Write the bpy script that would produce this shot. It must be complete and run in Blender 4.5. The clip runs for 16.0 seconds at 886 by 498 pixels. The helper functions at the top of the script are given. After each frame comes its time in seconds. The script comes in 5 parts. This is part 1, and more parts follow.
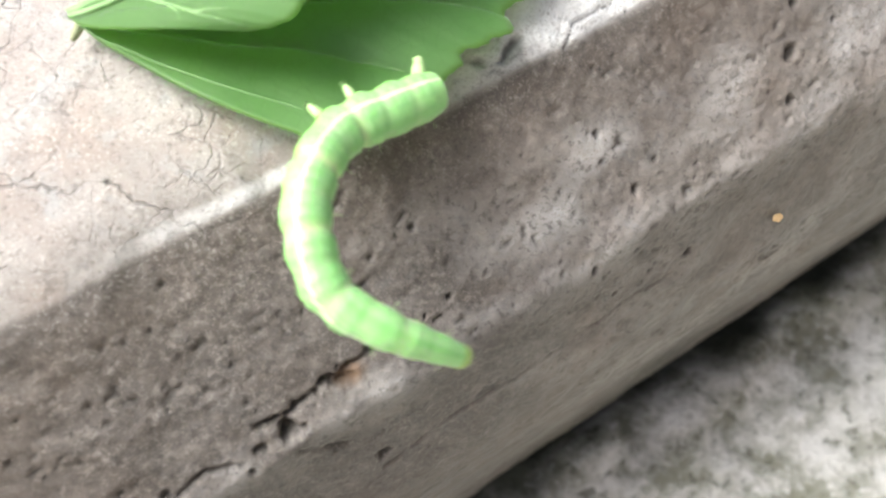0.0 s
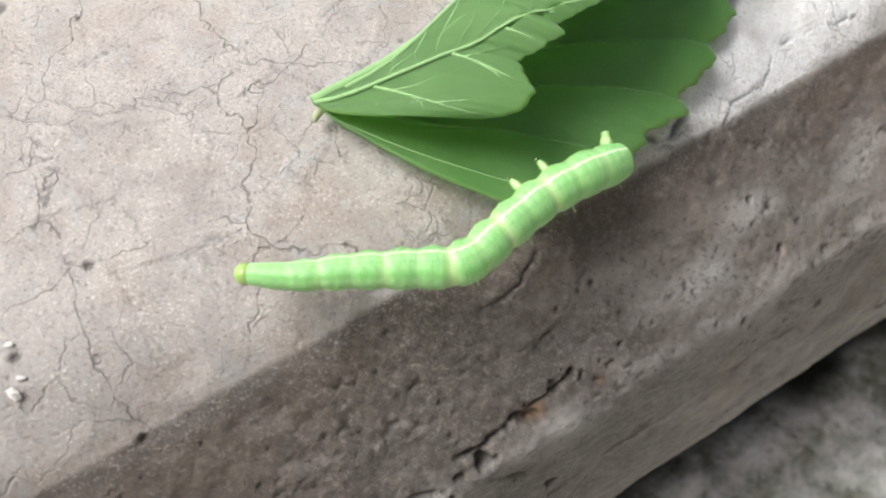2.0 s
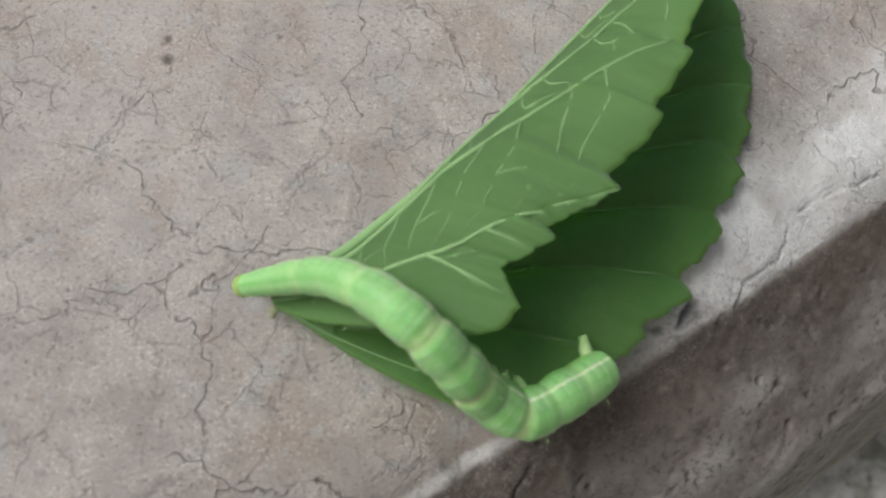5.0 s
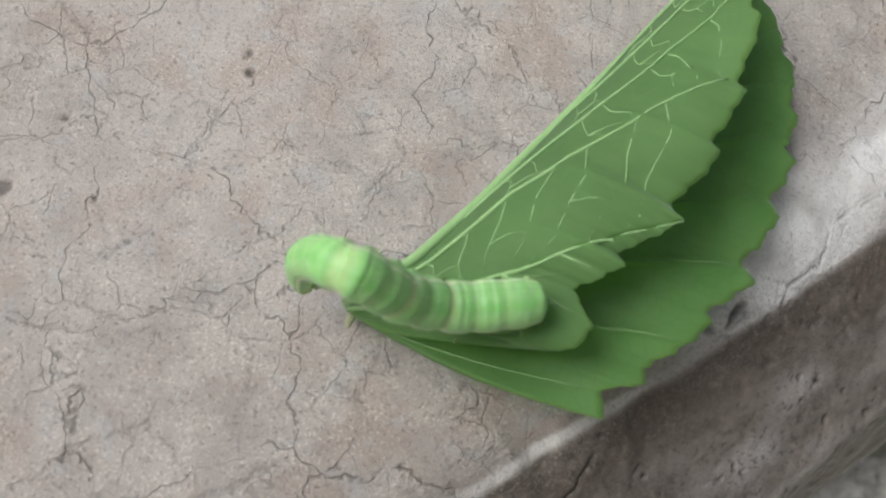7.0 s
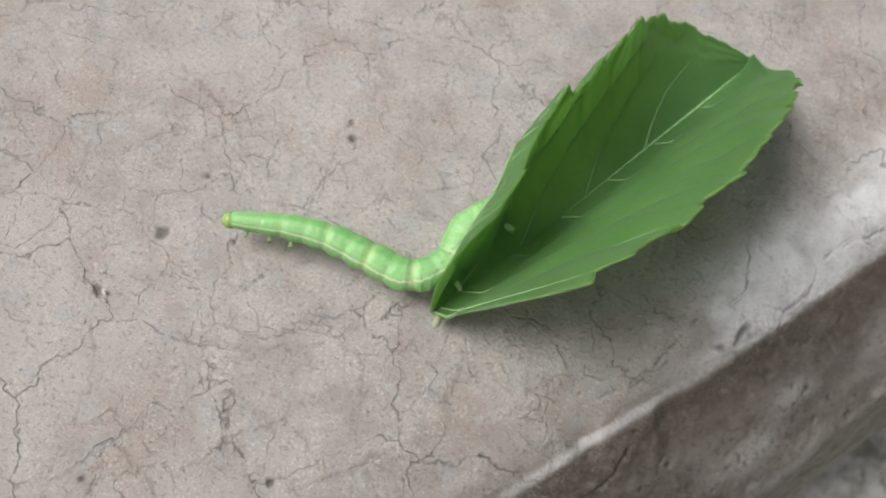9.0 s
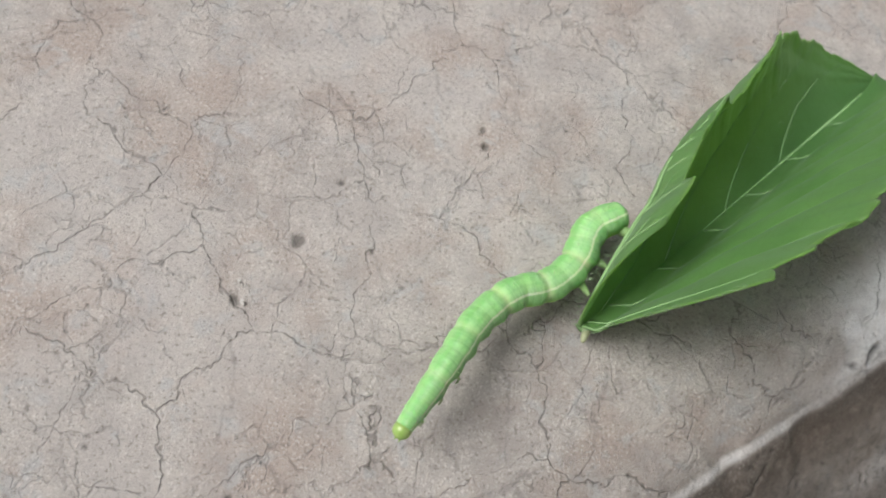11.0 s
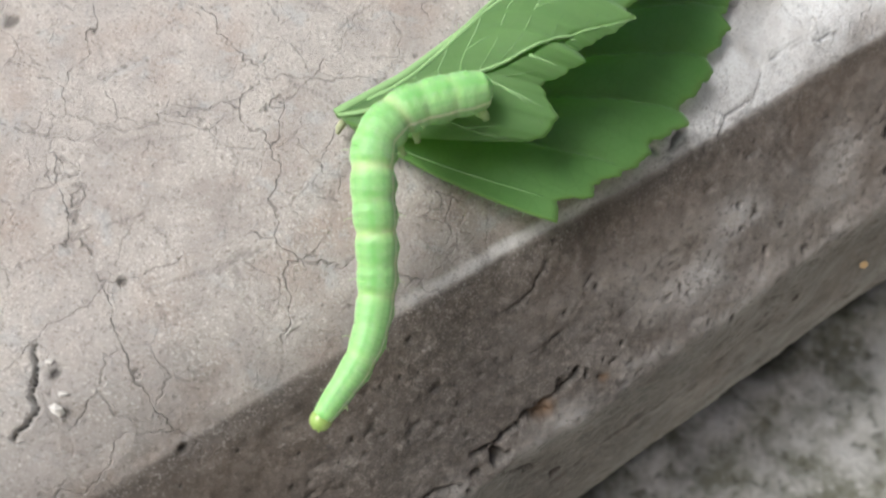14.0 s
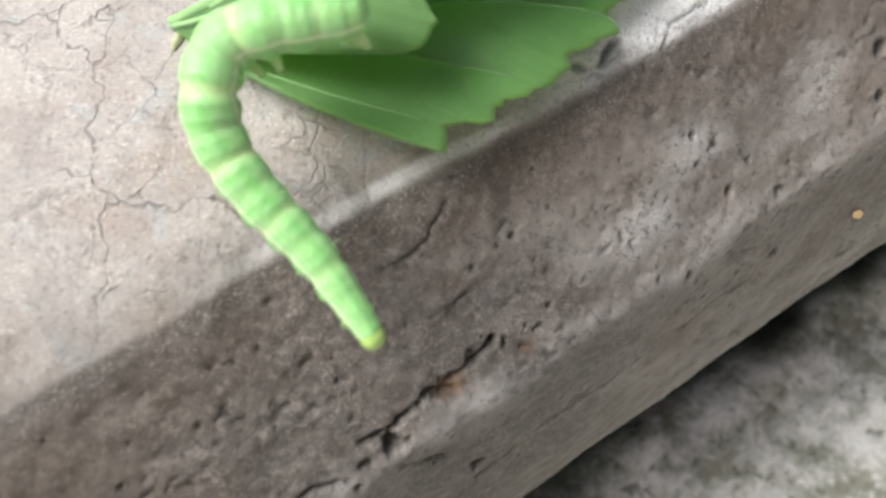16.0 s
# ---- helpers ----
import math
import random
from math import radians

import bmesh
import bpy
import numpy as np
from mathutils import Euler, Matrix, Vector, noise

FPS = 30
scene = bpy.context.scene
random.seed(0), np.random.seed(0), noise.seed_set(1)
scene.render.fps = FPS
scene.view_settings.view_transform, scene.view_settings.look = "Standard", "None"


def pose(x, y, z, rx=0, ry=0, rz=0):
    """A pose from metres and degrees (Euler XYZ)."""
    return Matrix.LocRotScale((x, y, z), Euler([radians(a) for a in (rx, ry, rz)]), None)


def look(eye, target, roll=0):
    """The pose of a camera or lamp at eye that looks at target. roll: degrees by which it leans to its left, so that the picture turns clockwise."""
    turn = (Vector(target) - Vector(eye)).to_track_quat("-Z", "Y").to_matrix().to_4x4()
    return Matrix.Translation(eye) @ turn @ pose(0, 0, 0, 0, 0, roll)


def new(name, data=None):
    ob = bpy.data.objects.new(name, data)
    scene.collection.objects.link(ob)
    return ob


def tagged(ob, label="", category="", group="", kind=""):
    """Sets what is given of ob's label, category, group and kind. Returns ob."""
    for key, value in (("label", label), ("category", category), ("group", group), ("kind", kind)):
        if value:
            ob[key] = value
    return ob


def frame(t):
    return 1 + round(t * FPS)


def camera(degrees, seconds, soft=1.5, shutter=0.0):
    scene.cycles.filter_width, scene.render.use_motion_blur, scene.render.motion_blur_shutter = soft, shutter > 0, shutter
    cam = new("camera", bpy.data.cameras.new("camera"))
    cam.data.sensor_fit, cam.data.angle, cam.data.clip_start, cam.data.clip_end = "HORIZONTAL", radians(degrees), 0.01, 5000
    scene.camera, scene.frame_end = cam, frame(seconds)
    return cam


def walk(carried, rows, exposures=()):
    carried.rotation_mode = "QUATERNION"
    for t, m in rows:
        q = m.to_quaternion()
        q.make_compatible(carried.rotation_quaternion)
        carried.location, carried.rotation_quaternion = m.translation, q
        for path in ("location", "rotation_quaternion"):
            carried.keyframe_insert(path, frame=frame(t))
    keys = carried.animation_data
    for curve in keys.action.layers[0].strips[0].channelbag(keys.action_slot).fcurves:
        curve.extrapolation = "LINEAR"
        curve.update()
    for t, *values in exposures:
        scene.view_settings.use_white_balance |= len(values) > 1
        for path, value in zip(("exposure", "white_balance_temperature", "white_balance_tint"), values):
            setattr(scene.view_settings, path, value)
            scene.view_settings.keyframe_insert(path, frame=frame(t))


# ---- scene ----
import functools

cam = camera(60.00, 16.0, soft=1.9, shutter=0.4)
cam.data.dof.use_dof, cam.data.dof.focus_distance, cam.data.dof.aperture_fstop = True, 0.082, 32.0
PATH = [
    (0, (0.00792, 0.02051, 0.05749), (0.01113, 0.05565, -0.03608), 9.39),
    (0.5, (0.00929, 0.01649, 0.06430), (0.01083, 0.05276, -0.02887), 6.60),
    (1, (0.00230, 0.01527, 0.06830), (0.00318, 0.05339, -0.02414), 6.39),
    (1.5, (-0.00345, 0.01842, 0.06878), (-0.00417, 0.05675, -0.02358), 4.44),
    (2, (-0.00822, 0.01869, 0.06701), (-0.00885, 0.05645, -0.02558), 4.28),
    (2.5, (-0.00971, 0.01849, 0.06810), (-0.00858, 0.05613, -0.02454), 6.70),
    (3, (-0.00743, 0.01829, 0.06952), (-0.00649, 0.05603, -0.02308), 6.42),
    (3.5, (-0.00248, 0.02612, 0.07165), (-0.00224, 0.06377, -0.02099), 5.05),
    (4, (-0.00874, 0.03123, 0.07039), (-0.00713, 0.06858, -0.02236), 7.20),
    (4.5, (-0.01055, 0.04096, 0.06667), (-0.00716, 0.07608, -0.02690), 10.26),
    (5, (-0.01238, 0.04503, 0.06690), (-0.00740, 0.07628, -0.02796), 13.62),
    (5.2, (-0.01472, 0.04278, 0.06876), (-0.00951, 0.07523, -0.02569), 14.08),
    (7.3, (-0.02001, 0.04337, 0.07203), (-0.01413, 0.07433, -0.02288), 15.55),
    (7.5, (-0.01884, 0.04451, 0.07400), (-0.01314, 0.07382, -0.02144), 15.99),
    (8, (-0.01995, 0.04439, 0.08506), (-0.01503, 0.07290, -0.01067), 14.90),
    (8.5, (-0.02294, 0.04246, 0.09035), (-0.01735, 0.07213, -0.00498), 15.67),
    (9, (-0.03032, 0.03997, 0.08947), (-0.02381, 0.07194, -0.00506), 16.54),
    (9.5, (-0.03900, 0.04132, 0.08594), (-0.03128, 0.07415, -0.00820), 18.33),
    (9.7, (-0.04320, 0.04202, 0.08565), (-0.03508, 0.07394, -0.00878), 19.71),
    (11.8, (-0.05099, 0.03590, 0.08455), (-0.03960, 0.06920, -0.00905), 24.61),
    (12, (-0.04544, 0.03065, 0.08290), (-0.03396, 0.06569, -0.01006), 23.63),
    (12.5, (-0.04328, 0.02517, 0.08384), (-0.03212, 0.06064, -0.00899), 22.35),
    (13, (-0.04473, 0.02726, 0.07896), (-0.03321, 0.06227, -0.01401), 23.19),
    (13.5, (-0.02901, 0.02335, 0.07817), (-0.02087, 0.05721, -0.01557), 18.85),
    (14, (-0.01568, 0.02073, 0.07172), (-0.00943, 0.05518, -0.02195), 14.28),
    (14.5, (-0.01975, 0.01547, 0.06721), (-0.01342, 0.04991, -0.02646), 14.34),
    (15, (-0.01494, 0.01248, 0.06708), (-0.00949, 0.04693, -0.02664), 12.63),
    (15.5, (-0.00517, 0.01505, 0.06422), (-0.00058, 0.04962, -0.02951), 10.97),
    (16, (-0.00139, 0.02214, 0.05632), (0.00190, 0.05607, -0.03769), 8.60),
]
EXPOSURES = [(0.0, 1.12), (0.5, 1.22), (1.0, 1.07), (1.5, 0.85), (2.0, 0.44), (2.5, 0.43), (3.0, 0.48), (4.0, 0.0), (4.5, -0.25), (5.0, -0.4), (7.5, -0.22), (8.5, -0.2), (9.5, -0.2), (12.0, -0.2), (13.5, -0.04), (14.5, 0.38), (15.5, 0.68), (16.0, 0.68)]
walk(cam, [(t, look(eye, target, roll)) for t, eye, target, roll in PATH], EXPOSURES)

# ---- light: bright overcast day, the brighter part of the sky behind and to the left ----
world = bpy.data.worlds.new("overcast_sky")
scene.world = world
world.use_nodes = True
_n = world.node_tree.nodes
_sky = _n.new("ShaderNodeTexSky")
_sky.sky_type, _sky.sun_disc = "NISHITA", False
_sky.sun_elevation, _sky.sun_rotation = radians(52), radians(-78)
_sky.air_density, _sky.dust_density = 1.0, 6.0
_n["Background"].inputs["Strength"].default_value = 0.10
_pale = _n.new("ShaderNodeHueSaturation")  # cloud takes most of the blue
_pale.inputs["Saturation"].default_value = 0.95
world.node_tree.links.new(_sky.outputs[0], _pale.inputs["Color"])
world.node_tree.links.new(_pale.outputs[0], _n["Background"].inputs["Color"])
sun = new("sun", bpy.data.lights.new("sun", "SUN"))
sun.data.energy, sun.data.angle, sun.data.color = 3.1, radians(34), (0.93, 0.985, 1.0)
sun.matrix_world = look((-0.60, 0.13, 0.79), (0, 0, 0))


# ---- material helpers ----
def material(name, rough=0.6, spec=0.5):
    m = bpy.data.materials.new(name)
    m.use_nodes = True
    b = m.node_tree.nodes["Principled BSDF"]
    b.inputs["Roughness"].default_value = rough
    b.inputs["Specular IOR Level"].default_value = spec
    return m, m.node_tree, b


def node(tree, kind, **values):
    n = tree.nodes.new(kind)
    for key, value in values.items():
        n.inputs[key].default_value = value
    return n


def join(tree, a, b):
    tree.links.new(a, b)


def math_node(tree, op, a, b=None, c=None):
    n = tree.nodes.new("ShaderNodeMath")
    n.operation = op
    for i, v in enumerate((a, b, c)):
        if v is None:
            continue
        if isinstance(v, (int, float)):
            n.inputs[i].default_value = v
        else:
            tree.links.new(v, n.inputs[i])
    return n.outputs[0]


def mix(tree, fac, a, b, blend="MIX"):
    n = tree.nodes.new("ShaderNodeMix")
    n.data_type, n.blend_type = "RGBA", blend
    for i, v in ((0, fac), (6, a), (7, b)):
        if isinstance(v, (int, float)):
            n.inputs[i].default_value = v
        elif isinstance(v, tuple):
            n.inputs[i].default_value = (*v, 1.0)
        else:
            tree.links.new(v, n.inputs[i])
    return n.outputs[2]


def ramp(tree, fac, lo, hi, a=0.0, b=1.0):
    n = tree.nodes.new("ShaderNodeMapRange")
    n.interpolation_type = "SMOOTHSTEP"
    for i, v in enumerate((fac, lo, hi, a, b)):
        if isinstance(v, (int, float)):
            n.inputs[i].default_value = v
        else:
            tree.links.new(v, n.inputs[i])
    return n.outputs[0]


def noise_tex(tree, vec, scale, detail=4.0, rough=0.55, dist=0.0):
    n = node(tree, "ShaderNodeTexNoise", Scale=scale, Detail=detail, Roughness=rough, Distortion=dist)
    join(tree, vec, n.inputs["Vector"])
    return n


def coords(tree, which="Object"):
    return tree.nodes.new("ShaderNodeTexCoord").outputs[which]


def warped(tree, vec, scale, amount):
    """Coordinates shifted by noise, so that cells get crooked edges."""
    n = noise_tex(tree, vec, scale, 3.0)
    sub = tree.nodes.new("ShaderNodeVectorMath")
    sub.operation = "SUBTRACT"
    join(tree, n.outputs["Color"], sub.inputs[0])
    sub.inputs[1].default_value = (0.5, 0.5, 0.5)
    mul = tree.nodes.new("ShaderNodeVectorMath")
    mul.operation = "SCALE"
    join(tree, sub.outputs[0], mul.inputs[0])
    mul.inputs["Scale"].default_value = amount
    add = tree.nodes.new("ShaderNodeVectorMath")
    join(tree, vec, add.inputs[0])
    join(tree, mul.outputs[0], add.inputs[1])
    return add.outputs[0]


def bump(tree, bsdf, heights):
    """heights: (output, strength, distance) stacked."""
    last = None
    for h, strength, distance in heights:
        b = node(tree, "ShaderNodeBump", Strength=strength, Distance=distance)
        join(tree, h, b.inputs["Height"])
        if last:
            join(tree, last, b.inputs["Normal"])
        last = b.outputs["Normal"]
    join(tree, last, bsdf.inputs["Normal"])


def crack_lines(tree, vec, scale, width, warp_scale, warp):
    v = tree.nodes.new("ShaderNodeTexVoronoi")
    v.feature = "DISTANCE_TO_EDGE"
    v.inputs["Scale"].default_value = scale
    join(tree, warped(tree, vec, warp_scale, warp), v.inputs["Vector"])
    return ramp(tree, v.outputs["Distance"], 0.0, width, 1.0, 0.0)


def attribute(tree, name):
    a = tree.nodes.new("ShaderNodeAttribute")
    a.attribute_name = name
    return a.outputs["Fac"]


# ---- materials ----
def concrete_material():
    m, t, b = material("worn_concrete", 0.7, 0.5)
    o = coords(t)
    big = noise_tex(t, o, 28.0, 5.0).outputs["Fac"]
    mid = noise_tex(t, o, 170.0, 6.0, 0.68).outputs["Fac"]
    fine = noise_tex(t, o, 1900.0, 6.0, 0.8).outputs["Fac"]
    grit = noise_tex(t, o, 3000.0, 3.0, 0.65).outputs["Fac"]
    top = attribute(t, "flat_top")
    c = mix(t, ramp(t, big, 0.34, 0.66), (0.36, 0.322, 0.297), (0.47, 0.432, 0.405))
    c = mix(t, ramp(t, mid, 0.34, 0.68, 0.0, 0.8), c, (0.52, 0.475, 0.43))
    c = mix(t, ramp(t, noise_tex(t, o, 75.0, 4.0, 0.6).outputs["Fac"], 0.46, 0.66, 0.0, 0.8), c, (0.40, 0.325, 0.28))
    c = mix(t, ramp(t, noise_tex(t, o, 240.0, 3.0, 0.6, 0.6).outputs["Fac"], 0.55, 0.70, 0.0, 0.65), c, (0.43, 0.43, 0.425))
    # grime of the sloping face, deepened to paint in how little light it gets
    c = mix(t, math_node(t, "MULTIPLY", attribute(t, "grime_shade"), 0.9), c, (0.067, 0.055, 0.047))
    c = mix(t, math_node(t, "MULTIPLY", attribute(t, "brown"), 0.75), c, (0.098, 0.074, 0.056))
    turn = node(t, "ShaderNodeMapping", Rotation=(0, 0, radians(-36)), Scale=(60.0, 330.0, 330.0))
    join(t, o, turn.inputs["Vector"])
    streak = noise_tex(t, turn.outputs[0], 1.0, 6.0, 0.65).outputs["Fac"]
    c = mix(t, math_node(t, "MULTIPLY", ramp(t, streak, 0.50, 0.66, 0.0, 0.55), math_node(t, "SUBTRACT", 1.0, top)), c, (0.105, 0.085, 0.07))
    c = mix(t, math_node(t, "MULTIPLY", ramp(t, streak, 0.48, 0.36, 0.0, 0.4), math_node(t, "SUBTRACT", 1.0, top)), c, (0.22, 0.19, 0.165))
    # near-white for worn patches and for painted highlights on edge and ridge
    c = mix(t, math_node(t, "MULTIPLY", attribute(t, "bare_highlight"), ramp(t, mid, 0.3, 0.6, 0.65, 1.0)), c, (0.86, 0.855, 0.85))
    c = mix(t, math_node(t, "MULTIPLY", ramp(t, fine, 0.47, 0.36, 0.0, 0.75), math_node(t, "SUBTRACT", 1.0, math_node(t, "MULTIPLY", attribute(t, "bare_highlight"), 0.7))), c, (0.17, 0.145, 0.12))
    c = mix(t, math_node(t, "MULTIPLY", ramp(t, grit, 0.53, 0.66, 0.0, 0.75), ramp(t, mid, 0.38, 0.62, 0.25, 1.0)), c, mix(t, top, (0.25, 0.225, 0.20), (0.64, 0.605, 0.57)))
    off = math_node(t, "SUBTRACT", 1.0, top)
    speckle = noise_tex(t, o, 1100.0, 5.0, 0.75).outputs["Fac"]
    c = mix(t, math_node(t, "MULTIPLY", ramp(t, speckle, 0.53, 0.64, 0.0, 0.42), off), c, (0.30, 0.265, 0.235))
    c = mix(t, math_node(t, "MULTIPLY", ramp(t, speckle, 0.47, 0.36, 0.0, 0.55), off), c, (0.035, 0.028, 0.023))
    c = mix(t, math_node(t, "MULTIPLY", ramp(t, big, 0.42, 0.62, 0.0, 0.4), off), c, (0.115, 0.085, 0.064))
    web = crack_lines(t, o, 58.0, 0.0095, 210.0, 0.0055)
    web3 = crack_lines(t, o, 190.0, 0.035, 420.0, 0.0022)
    web2 = crack_lines(t, o, 115.0, 0.019, 300.0, 0.0035)
    faint = crack_lines(t, o, 66.0, 0.10, 150.0, 0.006)
    here = ramp(t, noise_tex(t, o, 60.0, 3.0).outputs["Fac"], 0.34, 0.54)
    here2 = ramp(t, noise_tex(t, o, 80.0, 3.0, 0.5, 1.0).outputs["Fac"], 0.48, 0.62)
    broken = ramp(t, noise_tex(t, o, 520.0, 2.0).outputs["Fac"], 0.36, 0.52, 0.25, 1.0)
    lines = math_node(t, "MAXIMUM", math_node(t, "MULTIPLY", web, here), math_node(t, "MULTIPLY", math_node(t, "MULTIPLY", web2, here2), 0.6))
    here3 = ramp(t, noise_tex(t, o, 110.0, 3.0, 0.6, 0.5).outputs["Fac"], 0.45, 0.60, 0.0, 0.55)
    lines = math_node(t, "MAXIMUM", lines, math_node(t, "MULTIPLY", web3, here3))
    lines = math_node(t, "MULTIPLY", math_node(t, "MULTIPLY", lines, broken), top)
    c = mix(t, math_node(t, "MULTIPLY", math_node(t, "MULTIPLY", faint, here2), math_node(t, "MULTIPLY", top, 0.25)), c, (0.25, 0.235, 0.225))
    c = mix(t, math_node(t, "MULTIPLY", lines, 0.55), c, (0.13, 0.115, 0.105))
    c = mix(t, attribute(t, "moss"), c, (0.06, 0.075, 0.045))
    c = mix(t, attribute(t, "dirt"), c, (0.03, 0.025, 0.02))
    c = mix(t, attribute(t, "rust"), c, (0.17, 0.105, 0.062))
    speck = node(t, "ShaderNodeTexVoronoi", Scale=330.0)
    join(t, warped(t, o, 700.0, 0.0012), speck.inputs["Vector"])
    few = ramp(t, noise_tex(t, o, 95.0, 2.0).outputs["Fac"], 0.58, 0.72)
    c = mix(t, math_node(t, "MULTIPLY", ramp(t, speck.outputs["Distance"], 0.05, 0.13, 0.55, 0.0), math_node(t, "MULTIPLY", few, math_node(t, "SUBTRACT", 1.0, attribute(t, "bare_highlight")))), c, (0.06, 0.05, 0.04))
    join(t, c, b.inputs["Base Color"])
    join(t, ramp(t, mid, 0.3, 0.7, 0.52, 0.32), b.inputs["Roughness"])
    bump(t, b, [(mid, 0.4, 0.0012), (fine, 0.6, 0.0004), (grit, 0.35, 0.00014), (math_node(t, "MULTIPLY", lines, -1.0), 0.6, 0.0003)])
    return m


def ground_material():
    m, t, b = material("rough_ground_concrete", 0.95, 0.2)
    o = coords(t)
    n1 = noise_tex(t, o, 14.0, 4.0, 0.6).outputs["Fac"]
    n2 = noise_tex(t, o, 75.0, 5.0, 0.7).outputs["Fac"]
    n3 = noise_tex(t, o, 260.0, 4.0, 0.7).outputs["Fac"]
    c = mix(t, ramp(t, n2, 0.34, 0.68), (0.25, 0.25, 0.195), (0.74, 0.73, 0.69))
    c = mix(t, ramp(t, n1, 0.50, 0.68, 0.0, 0.7), c, (0.30, 0.31, 0.21))
    c = mix(t, ramp(t, n3, 0.54, 0.68, 0.0, 0.8), c, (0.74, 0.72, 0.69))
    c = mix(t, ramp(t, n3, 0.46, 0.34, 0.0, 0.75), c, (0.12, 0.12, 0.09))
    join(t, c, b.inputs["Base Color"])
    # the shaded gap under the ledge and its moss, painted as one dark strip
    join(t, mix(t, math_node(t, "MULTIPLY", attribute(t, "gap_shade_moss"), 0.97), c, (0.014, 0.017, 0.012)), b.inputs["Base Color"])
    bump(t, b, [(n2, 0.8, 0.004), (n3, 0.6, 0.0015)])
    return m


def leaf_material(name, under):
    """Leaf skin; a is the way along the midrib and b the way out, from the blade's own coordinates."""
    m, t, b = material(name, 0.40 if not under else 0.62, 0.75 if not under else 0.3)
    o = coords(t)
    big = noise_tex(t, o, 120.0, 3.0).outputs["Fac"]
    cell = t.nodes.new("ShaderNodeTexVoronoi")
    cell.feature = "DISTANCE_TO_EDGE"
    cell.inputs["Scale"].default_value = 620.0
    join(t, warped(t, o, 500.0, 0.0012), cell.inputs["Vector"])
    net = ramp(t, cell.outputs["Distance"], 0.0, 0.10, 1.0, 0.0)
    cell2 = t.nodes.new("ShaderNodeTexVoronoi")
    cell2.feature = "DISTANCE_TO_EDGE"
    cell2.inputs["Scale"].default_value = 230.0
    join(t, warped(t, o, 260.0, 0.002), cell2.inputs["Vector"])
    net2 = ramp(t, cell2.outputs["Distance"], 0.0, 0.05, 1.0, 0.0)
    if under:
        c = mix(t, ramp(t, big, 0.3, 0.7), (0.19, 0.35, 0.14), (0.24, 0.42, 0.175))
        c = mix(t, math_node(t, "MULTIPLY", net, 0.25), c, (0.22, 0.38, 0.15))
        c = mix(t, math_node(t, "MULTIPLY", net2, 0.35), c, (0.28, 0.44, 0.19))
    else:
        c = mix(t, ramp(t, big, 0.3, 0.7), (0.135, 0.31, 0.09), (0.20, 0.40, 0.135))
        c = mix(t, math_node(t, "MULTIPLY", net, 0.22), c, (0.06, 0.19, 0.025))
    c = mix(t, attribute(t, "rim"), c, (0.22, 0.39, 0.12))
    b.inputs["Sheen Weight"].default_value = 0.7
    b.inputs["Sheen Roughness"].default_value = 0.45
    b.inputs["Sheen Tint"].default_value = (0.8, 0.97, 0.8, 1.0)
    patchy = noise_tex(t, o, 420.0, 4.0, 0.65).outputs["Fac"]
    c = mix(t, ramp(t, patchy, 0.35, 0.7, 0.0, 0.35), c, (0.20, 0.40, 0.145) if not under else (0.22, 0.39, 0.15))
    join(t, c, b.inputs["Base Color"])
    fine = noise_tex(t, o, 2600.0, 2.0).outputs["Fac"]
    bump(t, b, [(math_node(t, "MULTIPLY", net, -1.0 if not under else 1.0), 0.22, 0.0001), (patchy, 0.3, 0.0003), (fine, 0.3, 0.00006)])
    glow = node(t, "ShaderNodeBsdfTranslucent")
    join(t, mix(t, 0.6, c, (0.50, 0.74, 0.26)), glow.inputs["Color"])
    both = node(t, "ShaderNodeMixShader", Fac=0.64)
    join(t, b.outputs[0], both.inputs[1])
    join(t, glow.outputs[0], both.inputs[2])
    join(t, both.outputs[0], t.nodes["Material Output"].inputs["Surface"])
    return m


def vein_material():
    m, t, b = material("leaf_vein", 0.75, 0.2)
    n = noise_tex(t, coords(t), 600.0, 3.0).outputs["Fac"]
    join(t, mix(t, n, (0.23, 0.40, 0.16), (0.30, 0.47, 0.22)), b.inputs["Base Color"])
    return m


